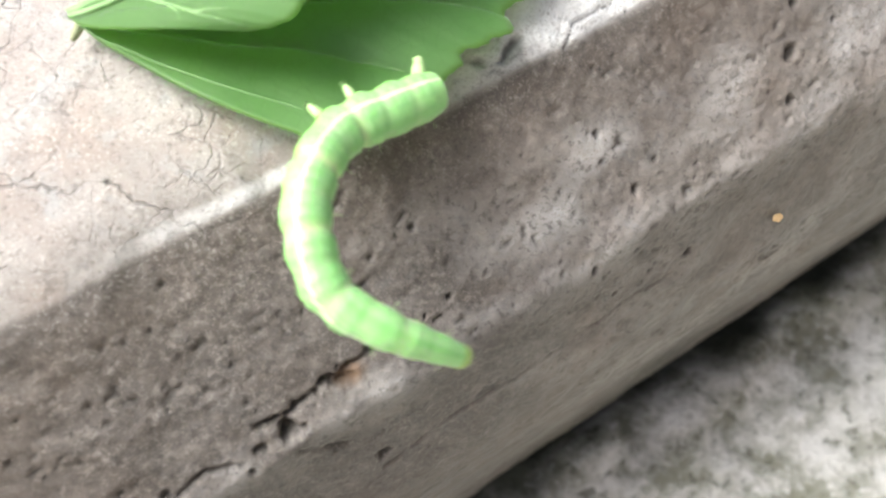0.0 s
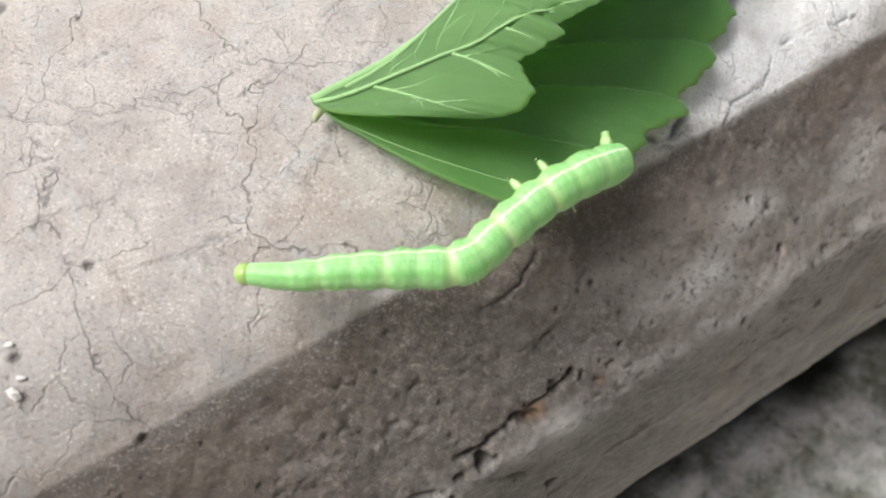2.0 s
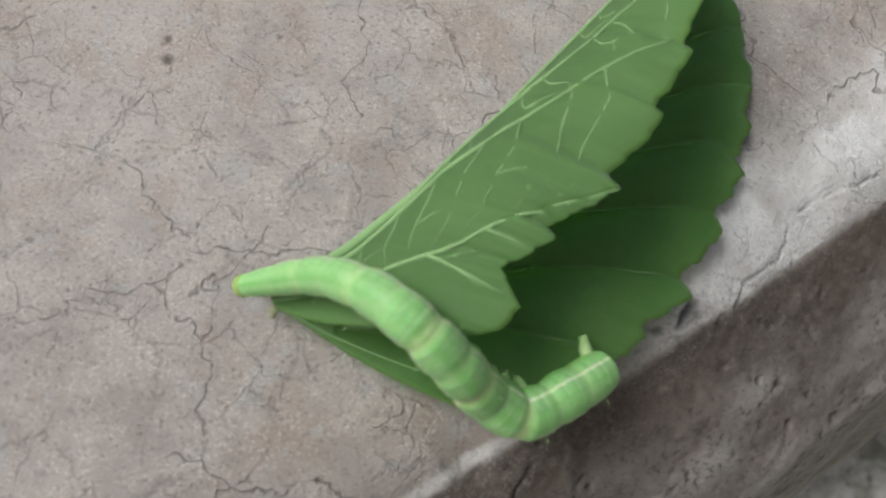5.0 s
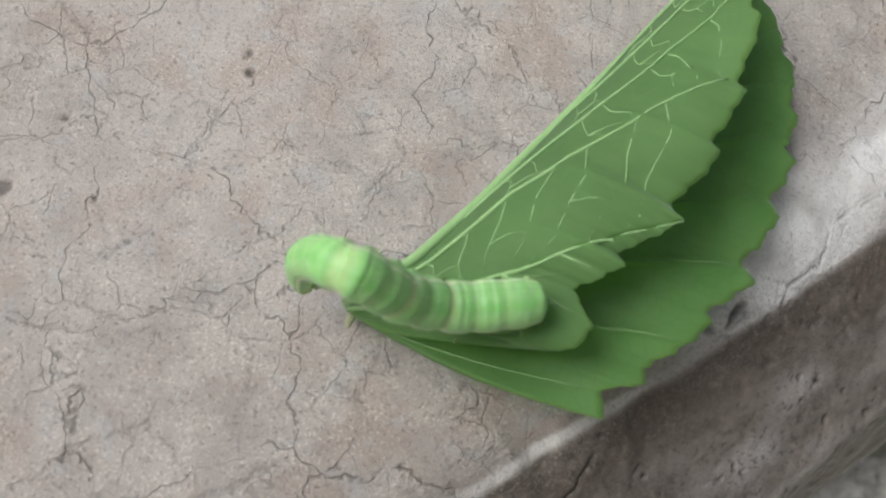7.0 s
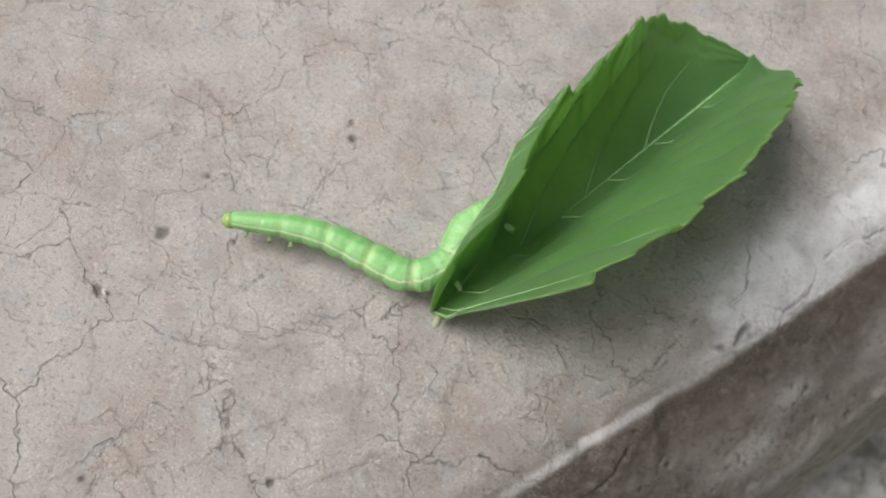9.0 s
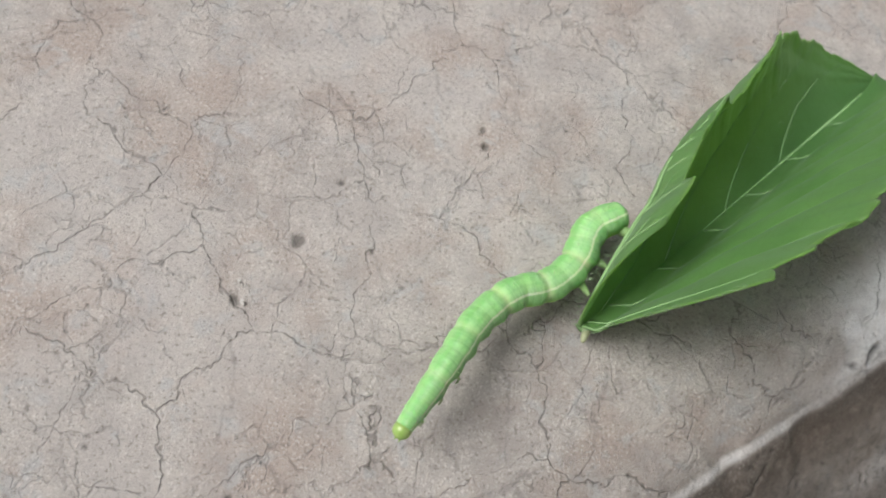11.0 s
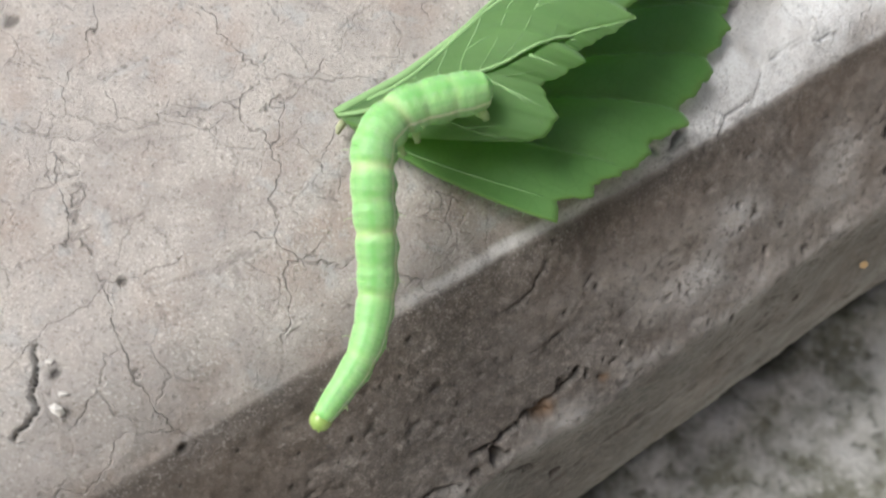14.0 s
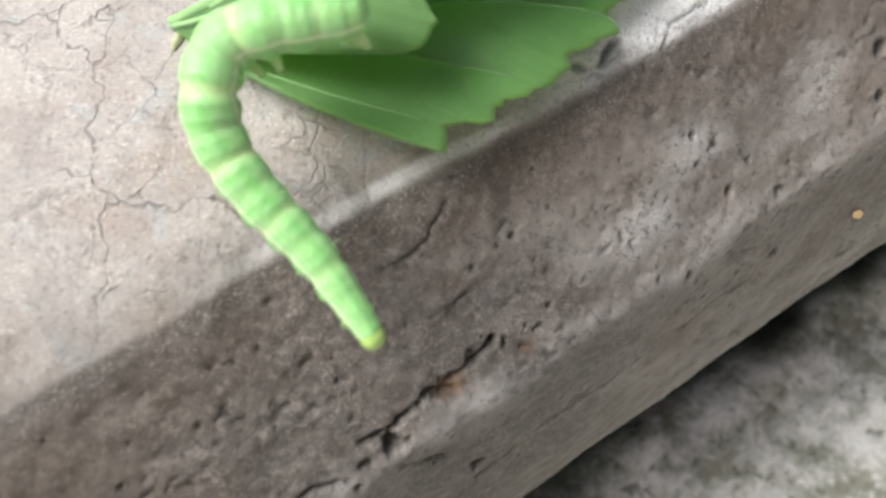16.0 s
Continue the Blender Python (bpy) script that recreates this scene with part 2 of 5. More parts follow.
def skin_material(name):
    """Caterpillar skin: dark back line, pale lines beside it, a white line low on each side, pale yellow ring joints."""
    m, t, b = material(name, 0.44, 0.45)
    o = coords(t)
    sep = t.nodes.new("ShaderNodeSeparateXYZ")
    join(t, o, sep.inputs[0])
    x, y, z = sep.outputs
    ang = math_node(t, "ARCTAN2", math_node(t, "ABSOLUTE", y), z)
    wob = noise_tex(t, o, 700.0, 2.0).outputs["Fac"]
    ang = math_node(t, "ADD", ang, math_node(t, "MULTIPLY", math_node(t, "SUBTRACT", wob, 0.5), 0.07))
    blot = noise_tex(t, o, 380.0, 3.0).outputs["Fac"]
    c = mix(t, ramp(t, blot, 0.3, 0.7), (0.21, 0.50, 0.16), (0.34, 0.64, 0.26))
    c = mix(t, ramp(t, ang, 1.7, 2.4), c, (0.28, 0.57, 0.08))

    def line(at, wide, strength):
        off = math_node(t, "ABSOLUTE", math_node(t, "SUBTRACT", ang, at))
        return ramp(t, off, wide * 0.35, wide, strength, 0.0)

    c = mix(t, line(0.0, 0.22, 0.4), c, (0.16, 0.48, 0.10))
    c = mix(t, line(0.45, 0.26, 0.2), c, (0.44, 0.74, 0.30))
    c = mix(t, line(0.85, 0.16, 0.12), c, (0.44, 0.74, 0.30))
    upper = ramp(t, ang, 1.5, 2.2, 1.0, 0.0)
    c = mix(t, math_node(t, "MULTIPLY", math_node(t, "MULTIPLY", attribute(t, "joint"), upper), 0.44), c, (0.70, 0.85, 0.40))
    c = mix(t, line(1.25, 0.10, 0.65), c, (0.84, 0.90, 0.62))
    join(t, c, b.inputs["Base Color"])
    b.inputs["Subsurface Weight"].default_value = 0.5
    b.inputs["Subsurface Radius"].default_value = (0.4, 1.0, 0.2)
    b.inputs["Subsurface Scale"].default_value = 0.0012
    wr = noise_tex(t, o, 1600.0, 3.0, 0.6).outputs["Fac"]
    bump(t, b, [(blot, 0.4, 0.0004), (wr, 0.6, 0.00012)])
    return m


def plain_material(name, ca, cb, rough, scale=800.0):
    m, t, b = material(name, rough)
    n = noise_tex(t, coords(t), scale, 3.0).outputs["Fac"]
    join(t, mix(t, ramp(t, n, 0.3, 0.7), ca, cb), b.inputs["Base Color"])
    return m


CONCRETE = concrete_material()
GROUND = ground_material()
LEAF_TOP = leaf_material("leaf_upper_side", False)
LEAF_UNDER = leaf_material("leaf_underside", True)
VEIN = vein_material()
SKIN = skin_material("caterpillar_skin")
HEAD = plain_material("caterpillar_head", (0.27, 0.43, 0.10), (0.35, 0.49, 0.15), 0.2)
LEG = plain_material("caterpillar_leg", (0.34, 0.56, 0.20), (0.46, 0.64, 0.30), 0.5)
EYE_DARK = plain_material("eye_spot", (0.05, 0.04, 0.02), (0.08, 0.06, 0.03), 0.3)
DOWN = plain_material("leaf_down", (0.32, 0.47, 0.26), (0.42, 0.56, 0.34), 0.7)
STUB = plain_material("dry_leaf_stub", (0.30, 0.33, 0.18), (0.45, 0.46, 0.30), 0.8)
SKY_BLOCKER = plain_material("sky_blocker_brown", (0.14, 0.12, 0.10), (0.20, 0.175, 0.15), 0.9, 9.0)
GRIT_PALE = plain_material("pale_grit", (0.55, 0.52, 0.48), (0.75, 0.72, 0.68), 0.7)
GRIT_DARK = plain_material("dark_grit", (0.05, 0.04, 0.03), (0.10, 0.08, 0.06), 0.9)
GRIT_TAN = plain_material("tan_grit", (0.50, 0.33, 0.16), (0.60, 0.42, 0.22), 0.8)


def part(name, verts, faces, mat, parent=None, label="", smooth=True):
    """Links one mesh object under a thing or a part."""
    me = bpy.data.meshes.new(name)
    me.from_pydata([tuple(v) for v in verts], [], faces)
    me.materials.append(mat)
    if smooth:
        me.polygons.foreach_set("use_smooth", [True] * len(me.polygons))
    me.update()
    ob = new(name, me)
    ob.parent = parent
    return tagged(ob, label)


# ---- the concrete ledge ----
EDGE = radians(36.0)
ALONG = Vector((math.cos(EDGE), math.sin(EDGE), 0))
OUT = Vector((math.sin(EDGE), -math.cos(EDGE), 0))


def lattice(ix, iy, seed):
    h = (ix.astype(np.int64) * 374761393 + iy.astype(np.int64) * 668265263 + seed * 144269) & 0x7FFFFFFF
    h = (h ^ (h >> 13)) * 1274126177 & 0x7FFFFFFF
    return ((h ^ (h >> 16)) & 0xFFFF) / 65535.0


def value_noise(x, y, seed):
    ix, iy = np.floor(x), np.floor(y)
    fx, fy = x - ix, y - iy
    fx, fy = fx * fx * (3 - 2 * fx), fy * fy * (3 - 2 * fy)
    a, b = lattice(ix, iy, seed), lattice(ix + 1, iy, seed)
    c, d = lattice(ix, iy + 1, seed), lattice(ix + 1, iy + 1, seed)
    return (a * (1 - fx) + b * fx) * (1 - fy) + (c * (1 - fx) + d * fx) * fy


def fbm(x, y, seed, octaves=4):
    out, amp = np.zeros_like(x), 0.5
    for k in range(octaves):
        out += amp * (value_noise(x * 2**k, y * 2**k, seed + 7 * k) - 0.5)
        amp *= 0.5
    return out


def segment_distance(u, s, pts):
    """Distance, in millimetres, to a crooked line through pts."""
    best = np.full_like(u, 1e9)
    for (u0, s0), (u1, s1) in zip(pts[:-1], pts[1:]):
        du, ds = u1 - u0, s1 - s0
        k = np.clip(((u - u0) * du + (s - s0) * ds) / (du * du + ds * ds), 0, 1)
        best = np.minimum(best, np.hypot(u - u0 - k * du, s - s0 - k * ds))
    return best


# the section across the edge: out and up, in millimetres
SECTION = [(-602, -175), (-600, 0), (-300, 0), (-140, 0.2), (-70, 0.1), (-54, 0), (-50, -0.4), (-46, -1.3), (-43.6, -2.3), (-41.8, -3.2), (-40, -4.3), (-36.5, -6.7),
           (-31.2, -10.6), (-27.2, -13.3), (-25.3, -15.0), (-23.6, -16.6), (-22, -19.2), (-20.3, -22.8), (-18.7, -26.4), (-16.2, -31.5), (-14.2, -38), (-12.8, -46), (-12.2, -56), (-12.0, -80),
           (-11.4, -104), (-9.9, -116), (-9.4, -121), (-10.5, -126), (-14, -132), (-18, -150), (-18, -175)]


def section_curve():
    pts = np.array(SECTION, float)
    run = np.r_[0, np.cumsum(np.hypot(*np.diff(pts, axis=0).T))]
    return pts, run


PITS = []  # (along, out, radius, depth), millimetres, on the top or the sloping face
CRACKS = []
RUST = [(22.4, -26.3, 1.6), (-3.0, -23.7, 1.2), (30.2, -25.7, 0.8)]  # rusty stains: along, out, radius


def build_ledge():
    pts, run = section_curve()
    start = run[list(pts[:, 0]).index(-140)]
    fine = np.arange(start + 26, start + 160, 0.27)
    s = np.unique(np.r_[np.linspace(0, start + 25, 40), fine, np.linspace(fine[-1] + 0.5, run[-1], 40)])
    u = np.unique(np.r_[np.linspace(-1200, -90, 24), np.linspace(-88, -53, 40), np.arange(-52, 100, 0.28), np.linspace(101, 130, 40), np.linspace(132, 1300, 26)])
    nn = np.interp(s, run, pts[:, 0])
    zz = np.interp(s, run, pts[:, 1])
    for _ in range(5):  # soften the corners of the section
        nn[1:-1], zz[1:-1] = (nn[:-2] + 2 * nn[1:-1] + nn[2:]) / 4, (zz[:-2] + 2 * zz[1:-1] + zz[2:]) / 4
    tn, tz = np.gradient(nn), np.gradient(zz)
    ln = np.hypot(tn, tz)
    an, az = -tz / ln, tn / ln
    U, S = np.meshgrid(u, s, indexing="ij")
    N0, Z0 = np.meshgrid(u, nn, indexing="ij")[1], np.meshgrid(u, zz, indexing="ij")[1]
    AN, AZ = np.meshgrid(u, an, indexing="ij")[1], np.meshgrid(u, az, indexing="ij")[1]
    slope = np.clip((N0 + 46) / 8, 0, 1)
    edge = np.interp(U, [0, 25, 40, 76], [-42.3, -41.9, -41.3, -41.1]) + 0.5 * fbm(U / 7, U * 0, 5)
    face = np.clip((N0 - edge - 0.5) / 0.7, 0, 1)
    push = 0.9 * fbm(U / 38, S / 38, 3) * (1 + 0.8 * slope) + (0.35 + 0.5 * slope) * fbm(U / 9, S / 9, 11) + (0.14 + 0.28 * slope) * fbm(U / 1.9, S / 1.6, 23, 3)
    ridge = np.exp(-(((N0 + 24.0 - 2.0 * fbm(U / 30, S * 0, 14)) / 1.6) ** 2))
    push += ridge * (0.7 + 1.2 * fbm(U / 8, S / 3, 15))
    scars = np.clip(value_noise(U / 0.9, S / 0.6, 17) - 0.72, 0, 1) * np.clip(value_noise(U / 11, S / 5, 18) - 0.35, 0, 1)
    push -= slope * 2.0 * scars
    # the edge wanders a little and is chipped
    near = np.exp(-(((N0 + 42) / 5) ** 2))
    push -= near * np.clip(value_noise(U / 6, S / 9, 51) - 0.62, 0, 1) * 3.0
    dirt, rust, bare_highlight, moss = (np.zeros_like(U) for _ in range(4))
    dirt = slope * np.clip(scars * 9 - 0.3, 0, 0.6)
    jag = 0.5 * fbm(U / 1.3, S / 1.3, 91, 2)

    def surface(out_mm):
        return float(np.interp(out_mm, nn, s))

    for a, o, r, d in PITS:
        i0, i1 = np.searchsorted(u, (a - 2 * r - 0.5, a + 2 * r + 0.5))
        j0, j1 = np.searchsorted(s, (surface(o) - 2 * r - 0.5, surface(o) + 2 * r + 0.5))
        box = np.s_[i0:i1, j0:j1]
        k = np.hypot(U[box] - a, S[box] - surface(o)) / r + (1.4 if r < 0.4 else 3.4) * jag[box]
        w = np.clip(1.25 - k, 0, 1)
        w = w * w * (3 - 2 * w)
        push[box] -= d * w
        dirt[box] = np.maximum(dirt[box], (0.85 if d > 0.42 else 0.65) * np.clip(w * 1.5 - 0.2, 0, 1))
    broken = np.clip(value_noise(U / 1.7, S / 1.7, 83) * 1.9 + value_noise(U / 5, S / 5, 84) - 0.75, 0, 1)
    for line, wide, d, shade in CRACKS:
        way = [(a, surface(o)) for a, o in line]
        i0, i1 = np.searchsorted(u, (min(a for a, _ in way) - 3, max(a for a, _ in way) + 3))
        j0, j1 = np.searchsorted(s, (min(b for _, b in way) - 3, max(b for _, b in way) + 3))
        box = np.s_[i0:i1, j0:j1]
        k = segment_distance(U[box] + 2.2 * jag[box], S[box] + 2.2 * jag[::-1][box], way)
        w = np.clip(1.2 - k / wide, 0, 1) * (1 if shade > 0.9 else broken[box])
        push[box] -= d * w
        dirt[box] = np.maximum(dirt[box], shade * np.clip(w * 1.4 - 0.1, 0, 1))
    patch = value_noise(U / 12, S / 7, 33) * 0.55 + value_noise(U / 3, S / 2.2, 35) * 0.45
    along = np.clip((U - 36) / 14, 0, 1) * np.clip((112 - U) / 20, 0, 1)
    crest = np.exp(-(((N0 + 46.3 - 3.0 * (value_noise(U / 14, S * 0, 41) - 0.5)) / 5.4) ** 2)) * (N0 < edge)
    # bright line of light on the edge, painted as a thin pale band
    lit_lip = np.exp(-(((N0 - edge + 0.25) / 0.6) ** 4)) * np.clip((U - 8) / 9, 0, 1) * 0.75
    bare_highlight = np.clip(crest * along * (patch * 3.3 - 0.15), 0, 0.95)
    bare_highlight = np.maximum(bare_highlight, lit_lip * np.clip(value_noise(U / 5, S * 0, 43) * 0.8 + 0.5, 0, 1))
    # painted highlight along the lower ridge
    ridge_light = np.exp(-(((N0 + 24.0) / 1.4) ** 2)) * np.clip(patch * 2.6 - 0.9, 0, 1) * 0.2
    grey = np.exp(-(((N0 + 30) / 4) ** 2)) * np.clip((U - 35) / 15, 0, 1) * np.clip(value_noise(U / 9, S / 5, 45) * 2 - 0.7, 0, 1) * 0.45
    bare_highlight = np.maximum(bare_highlight, np.maximum(ridge_light, grey))
    # face colour darkened as dirt and as shade, most at the left
    grime_shade = face * (np.interp(U, [-20, 25, 45], [1.0, 0.95, 0.72]) + 0.8 * fbm(U / 16, S / 7, 61) + 0.5 * fbm(U / 3, S / 3, 63))
    grime_shade += 0.45 * np.exp(-(((N0 + 40.5) / 2.6) ** 2)) * np.clip(value_noise(U / 20, S / 20, 66) * 1.4, 0, 1)
    # shadowy left end of the edge, darkened in the colour too
    grime_shade += 0.45 * np.exp(-(((N0 + 46) / 5) ** 2)) * np.clip((4 - U) / 20, 0, 1) * value_noise(U / 7, S / 5, 67)
    grime_shade += 0.22 * np.clip((N0 + 80) / 30, 0, 1) * (1 - face) * (0.6 + 1.2 * fbm(U / 20, S / 20, 68))
    grime_shade = np.clip(grime_shade * (1 - 0.85 * bare_highlight), 0, 1)
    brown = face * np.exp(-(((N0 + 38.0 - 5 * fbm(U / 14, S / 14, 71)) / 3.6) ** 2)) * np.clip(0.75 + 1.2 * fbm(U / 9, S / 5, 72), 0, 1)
    grime_shade = np.clip(grime_shade + 0.35 * face * np.clip((22 - U) / 30, 0, 1) * (1 - bare_highlight), 0, 1)
    low = np.clip((-Z0 - 116) / 10, 0, 1)
    moss = np.clip(low * (0.5 + 1.2 * fbm(U / 9, S / 9, 77)) + 0.35 * np.clip((-Z0 - 44) / 30, 0, 1) * np.clip(value_noise(U / 14, S / 14, 78) * 1.8 - 0.6, 0, 1), 0, 0.9)
    for a, o, r in RUST:
        k = np.hypot(U - a, (S - surface(o)) * 1.3) / r + 1.5 * jag
        rust = np.maximum(rust, np.clip(1.3 - k, 0, 0.8))
    N, Z = (N0 + AN * push) / 1000, (Z0 + AZ * push) / 1000
    X, Y = U / 1000 * ALONG.x + N * OUT.x, U / 1000 * ALONG.y + N * OUT.y
    co = np.stack([X, Y, Z], -1).reshape(-1, 3)
    nu, ns = len(u), len(s)
    idx = np.arange(nu * ns).reshape(nu, ns)
    quads = np.stack([idx[:-1, :-1], idx[:-1, 1:], idx[1:, 1:], idx[1:, :-1]], -1).reshape(-1, 4)[:, ::-1]
    me = bpy.data.meshes.new("concrete_ledge")
    me.from_pydata(co, [], quads.tolist())
    for name, values in (("dirt", np.clip(dirt, 0, 1)), ("rust", rust), ("bare_highlight", bare_highlight), ("grime_shade", grime_shade), ("brown", brown), ("moss", moss), ("flat_top", 1 - slope)):
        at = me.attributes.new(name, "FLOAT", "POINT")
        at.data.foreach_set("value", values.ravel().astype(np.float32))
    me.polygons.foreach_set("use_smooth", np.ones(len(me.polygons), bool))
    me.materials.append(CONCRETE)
    me.update()
    ob = new("concrete_ledge", me)
    return tagged(ob, "worn grey-brown concrete ledge with cracked top and rounded edge", "ledge", kind="structure")


def build_ground():
    bm = bmesh.new()
    r = 60.0
    ring = [-r, -8, -2, -0.6]
    xs = ring + list(np.arange(-0.3, 0.45, 0.004)) + [-v for v in reversed(ring)]
    ys = xs
    grid = []
    for x in xs:
        row = []
        for y in ys:
            z = -0.131
            if abs(x) < 0.5 and abs(y) < 0.5:
                v = Vector((x, y, 0))
                z += 0.004 * noise.noise(v * 22) + 0.0045 * noise.noise(v * 60) + 0.0025 * noise.noise(v * 140)
                z -= 0.007 * math.exp(-(((v.dot(OUT) + 0.012) / 0.006) ** 2))
            row.append(bm.verts.new((x, y, z)))
        grid.append(row)
    for i in range(len(xs) - 1):
        for j in range(len(ys) - 1):
            bm.faces.new((grid[i][j], grid[i + 1][j], grid[i + 1][j + 1], grid[i][j + 1])).smooth = True
    me = bpy.data.meshes.new("ground")
    bm.to_mesh(me)
    # painted shade and moss of the gap, fading out from the ledge's foot
    gap_shade_moss = []
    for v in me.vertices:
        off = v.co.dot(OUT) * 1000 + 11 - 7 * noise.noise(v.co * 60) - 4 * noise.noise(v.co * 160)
        gap_shade_moss.append(max(0.0, min(1.0, 1.2 - max(off, 0) / 12)) if abs(v.co.x) < 0.5 and abs(v.co.y) < 0.5 else 0.0)
    me.attributes.new("gap_shade_moss", "FLOAT", "POINT").data.foreach_set("value", gap_shade_moss)
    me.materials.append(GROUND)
    return tagged(new("ground", me), "rough mottled grey concrete ground with dark mossy patches", "ground", kind="structure")


def build_sky_blocker():
    """Plain unseen wall beyond the ground, added to block sky light from the ledge's face."""
    verts, faces = [], []
    far, thick, high, long = 0.95, 0.2, 2.8, 7.0
    for k in (far, far + thick):
        for a in (-long, long):
            for z in (-0.2, high):
                verts.append(OUT * k + ALONG * a + Vector((0, 0, z)))
    faces = [(0, 1, 3, 2), (4, 6, 7, 5), (0, 4, 5, 1), (2, 3, 7, 6), (1, 5, 7, 3), (0, 2, 6, 4)]
    wall = part("unseen_sky_blocker", verts, faces, SKY_BLOCKER, None, smooth=False)
    return tagged(wall, "added unseen brown wall that keeps sky light off the ledge's face", "wall", kind="structure")


# ---- the folded leaf ----
# toothed outlines from the base corner to the tip: along the midrib, and out from it over the blade, millimetres
MARGIN = [(8.2, 22.7), (9.3, 21.9), (10.0, 20.9), (11.6, 22.2), (13.4, 23.5), (14.2, 22.4), (17.5, 23.6), (21.6, 24.4), (22.3, 23.3), (25, 24.2), (27.8, 24.8), (28.5, 22.7), (31.5, 23.0), (34.7, 22.6),
          (35.3, 20.9), (38, 20.9), (40.6, 20.3), (41.1, 18.7), (43.2, 18.4), (45.2, 17.6), (45.7, 16.2), (48.3, 15.2), (50.4, 13.9), (50.8, 12.3), (53.4, 10.2), (55.2, 8.2), (55.5, 6.6), (57.6, 3.6), (59.0, 0.0)]
FOLDED_MARGIN = [(7.4, 15.2), (8.8, 17.6), (10.4, 18.8), (11.9, 18.5), (12.7, 17.0), (13.4, 15.4), (15.2, 17.0), (17.2, 18.7), (17.7, 17.7), (20, 19.6), (23.0, 21.3), (23.4, 19.9), (24.2, 19.2), (27, 19.9), (29.7, 20.2),
                 (30.2, 18.8), (33, 18.9), (35.5, 18.6), (36.0, 17.3), (39, 17.1), (41.5, 16.5), (42.1, 15.2), (45, 14.5), (47, 13.7), (47.5, 12.3), (50.5, 10.8), (52, 9.7), (52.4, 8.5), (55.5, 5.2), (59.0, 0.0)]
LENGTH = 59.0


def outline(side):
    pts = np.array(MARGIN if side > 0 else FOLDED_MARGIN)
    return pts, np.r_[0, np.cumsum(np.hypot(*np.diff(pts, axis=0).T))]


OUTLINES = {1: outline(1), -1: outline(-1)}


def margin_at(w, side):
    """The outline from the base corner to the tip, w from 0 to 1, with fine uneven notching on its large teeth."""
    pts, run = OUTLINES[side]
    d = w * run[-1]
    a, b = float(np.interp(d, run, pts[:, 0])), float(np.interp(d, run, pts[:, 1]))
    nick = 0.16 * math.sin(d * 2.3 + side) + 0.10 * math.sin(d * 5.1)
    fade = min(1.0, (1.0 - w) * 8, w * 12)
    return a, b + nick * fade


def crease_at(a):
    return float(np.interp(a, [0, 8, 16, 27, 40, 50, 59], [0, 1.4, 1.6, 1.3, 0.8, 0.4, 0]))


VEIN_STARTS = [(0.0, 0.035), (0.012, 0.19), (0.065, 0.36), (0.19, 0.49), (0.33, 0.615), (0.47, 0.725), (0.62, 0.83), (0.77, 0.92)]


FOLDED_VEINS = [(0.05, 0.56), (0.22, 0.70), (0.41, 0.81), (0.60, 0.91)]
SPLIT = float(OUTLINES[-1][1][10] / OUTLINES[-1][1][-1])  # where the folded half's main side vein meets the margin


def vein_w(s, e, v):
    return s + (e - s) * (v + 0.22 * math.sin(math.pi * v) * v)


def arch_between(v, w, side):
    """0 at a side vein, 1 midway between two of them."""
    at = [-0.12] + [vein_w(s, e, v) for s, e in (VEIN_STARTS[1:] if side > 0 else FOLDED_VEINS)] + [1.12]
    for lo, hi in zip(at[:-1], at[1:]):
        if lo <= w <= hi:
            u = (w - lo) / (hi - lo)
            return (4 * u * (1 - u)) ** 0.6 * min(1.0, (hi - lo) / 0.12), u
    return 0.0, 0.5


def blade_point(v, w, side):
    """v out from the midrib, w along: the blade's own a, b, height, millimetres; side 1 lies below, side -1 is folded over."""
    ma, mb = margin_at(w, side)
    a0 = LENGTH * w
    a = a0 * (1 - v) + ma * v - (1.3 * math.sin(math.pi * v) if side > 0 else 1.9 * math.sin(math.pi * v**0.8)) * (1 - w) ** (4 if side > 0 else 9)
    keep = (1 - v) ** 2 * crease_at(a0)
    arch, u = arch_between(v, w, side)
    quilt = ((0.95 if side > 0 else 0.4) * arch + (0.9 if side > 0 else 0.1) * (u - 0.5)) * min(1, 5 * v) * (1 - 0.4 * v) - 0.5
    wave = 0.5 * noise.noise(Vector((a / 9, ma * v / 9, 3.0 * side))) * v + 0.35 * math.sin(9 * w + 2 * side) * v * v
    if side > 0:
        h = 0.9 + 1.3 * v * (1 - v) + quilt + wave
        h += 1.7 * math.exp(-((v * mb / 1.3) ** 2)) - 0.2 * v
        return a, mb * v + keep, h
    # folded over: rises from the crease and bows over towards the margin, low at the base and steep along the blade
    f0 = radians(float(np.interp(w, [0, 0.1, 0.25, 0.4, 0.7, 0.85, 1], [50, 58, 84, 88, 95, 100, 95])))
    f1 = radians(float(np.interp(w, [0, 0.1, 0.25, 0.4, 0.55, 0.7, 0.85, 1], [10, 8, 0, 0, 16, 44, 64, 70])))
    turn = f1 - f0
    bb = mb / turn * (math.sin(f0 + turn * v) - math.sin(f0))
    hh = mb / turn * (math.cos(f0) - math.cos(f0 + turn * v))
    lift = -0.6 * quilt - wave
    f = f0 + turn * v
    return a, bb - lift * math.sin(f) + keep, 2.0 + hh + lift * math.cos(f)


LEAF_BASE = Vector((-22.3, 59.7, 0.6))
LEAF_YAW = 48.2


def leaf_space(p):
    """Blade millimetres to the leaf's own metres: x along the midrib, y to the left of it."""
    return Vector((p[0], -p[1], p[2])) / 1000


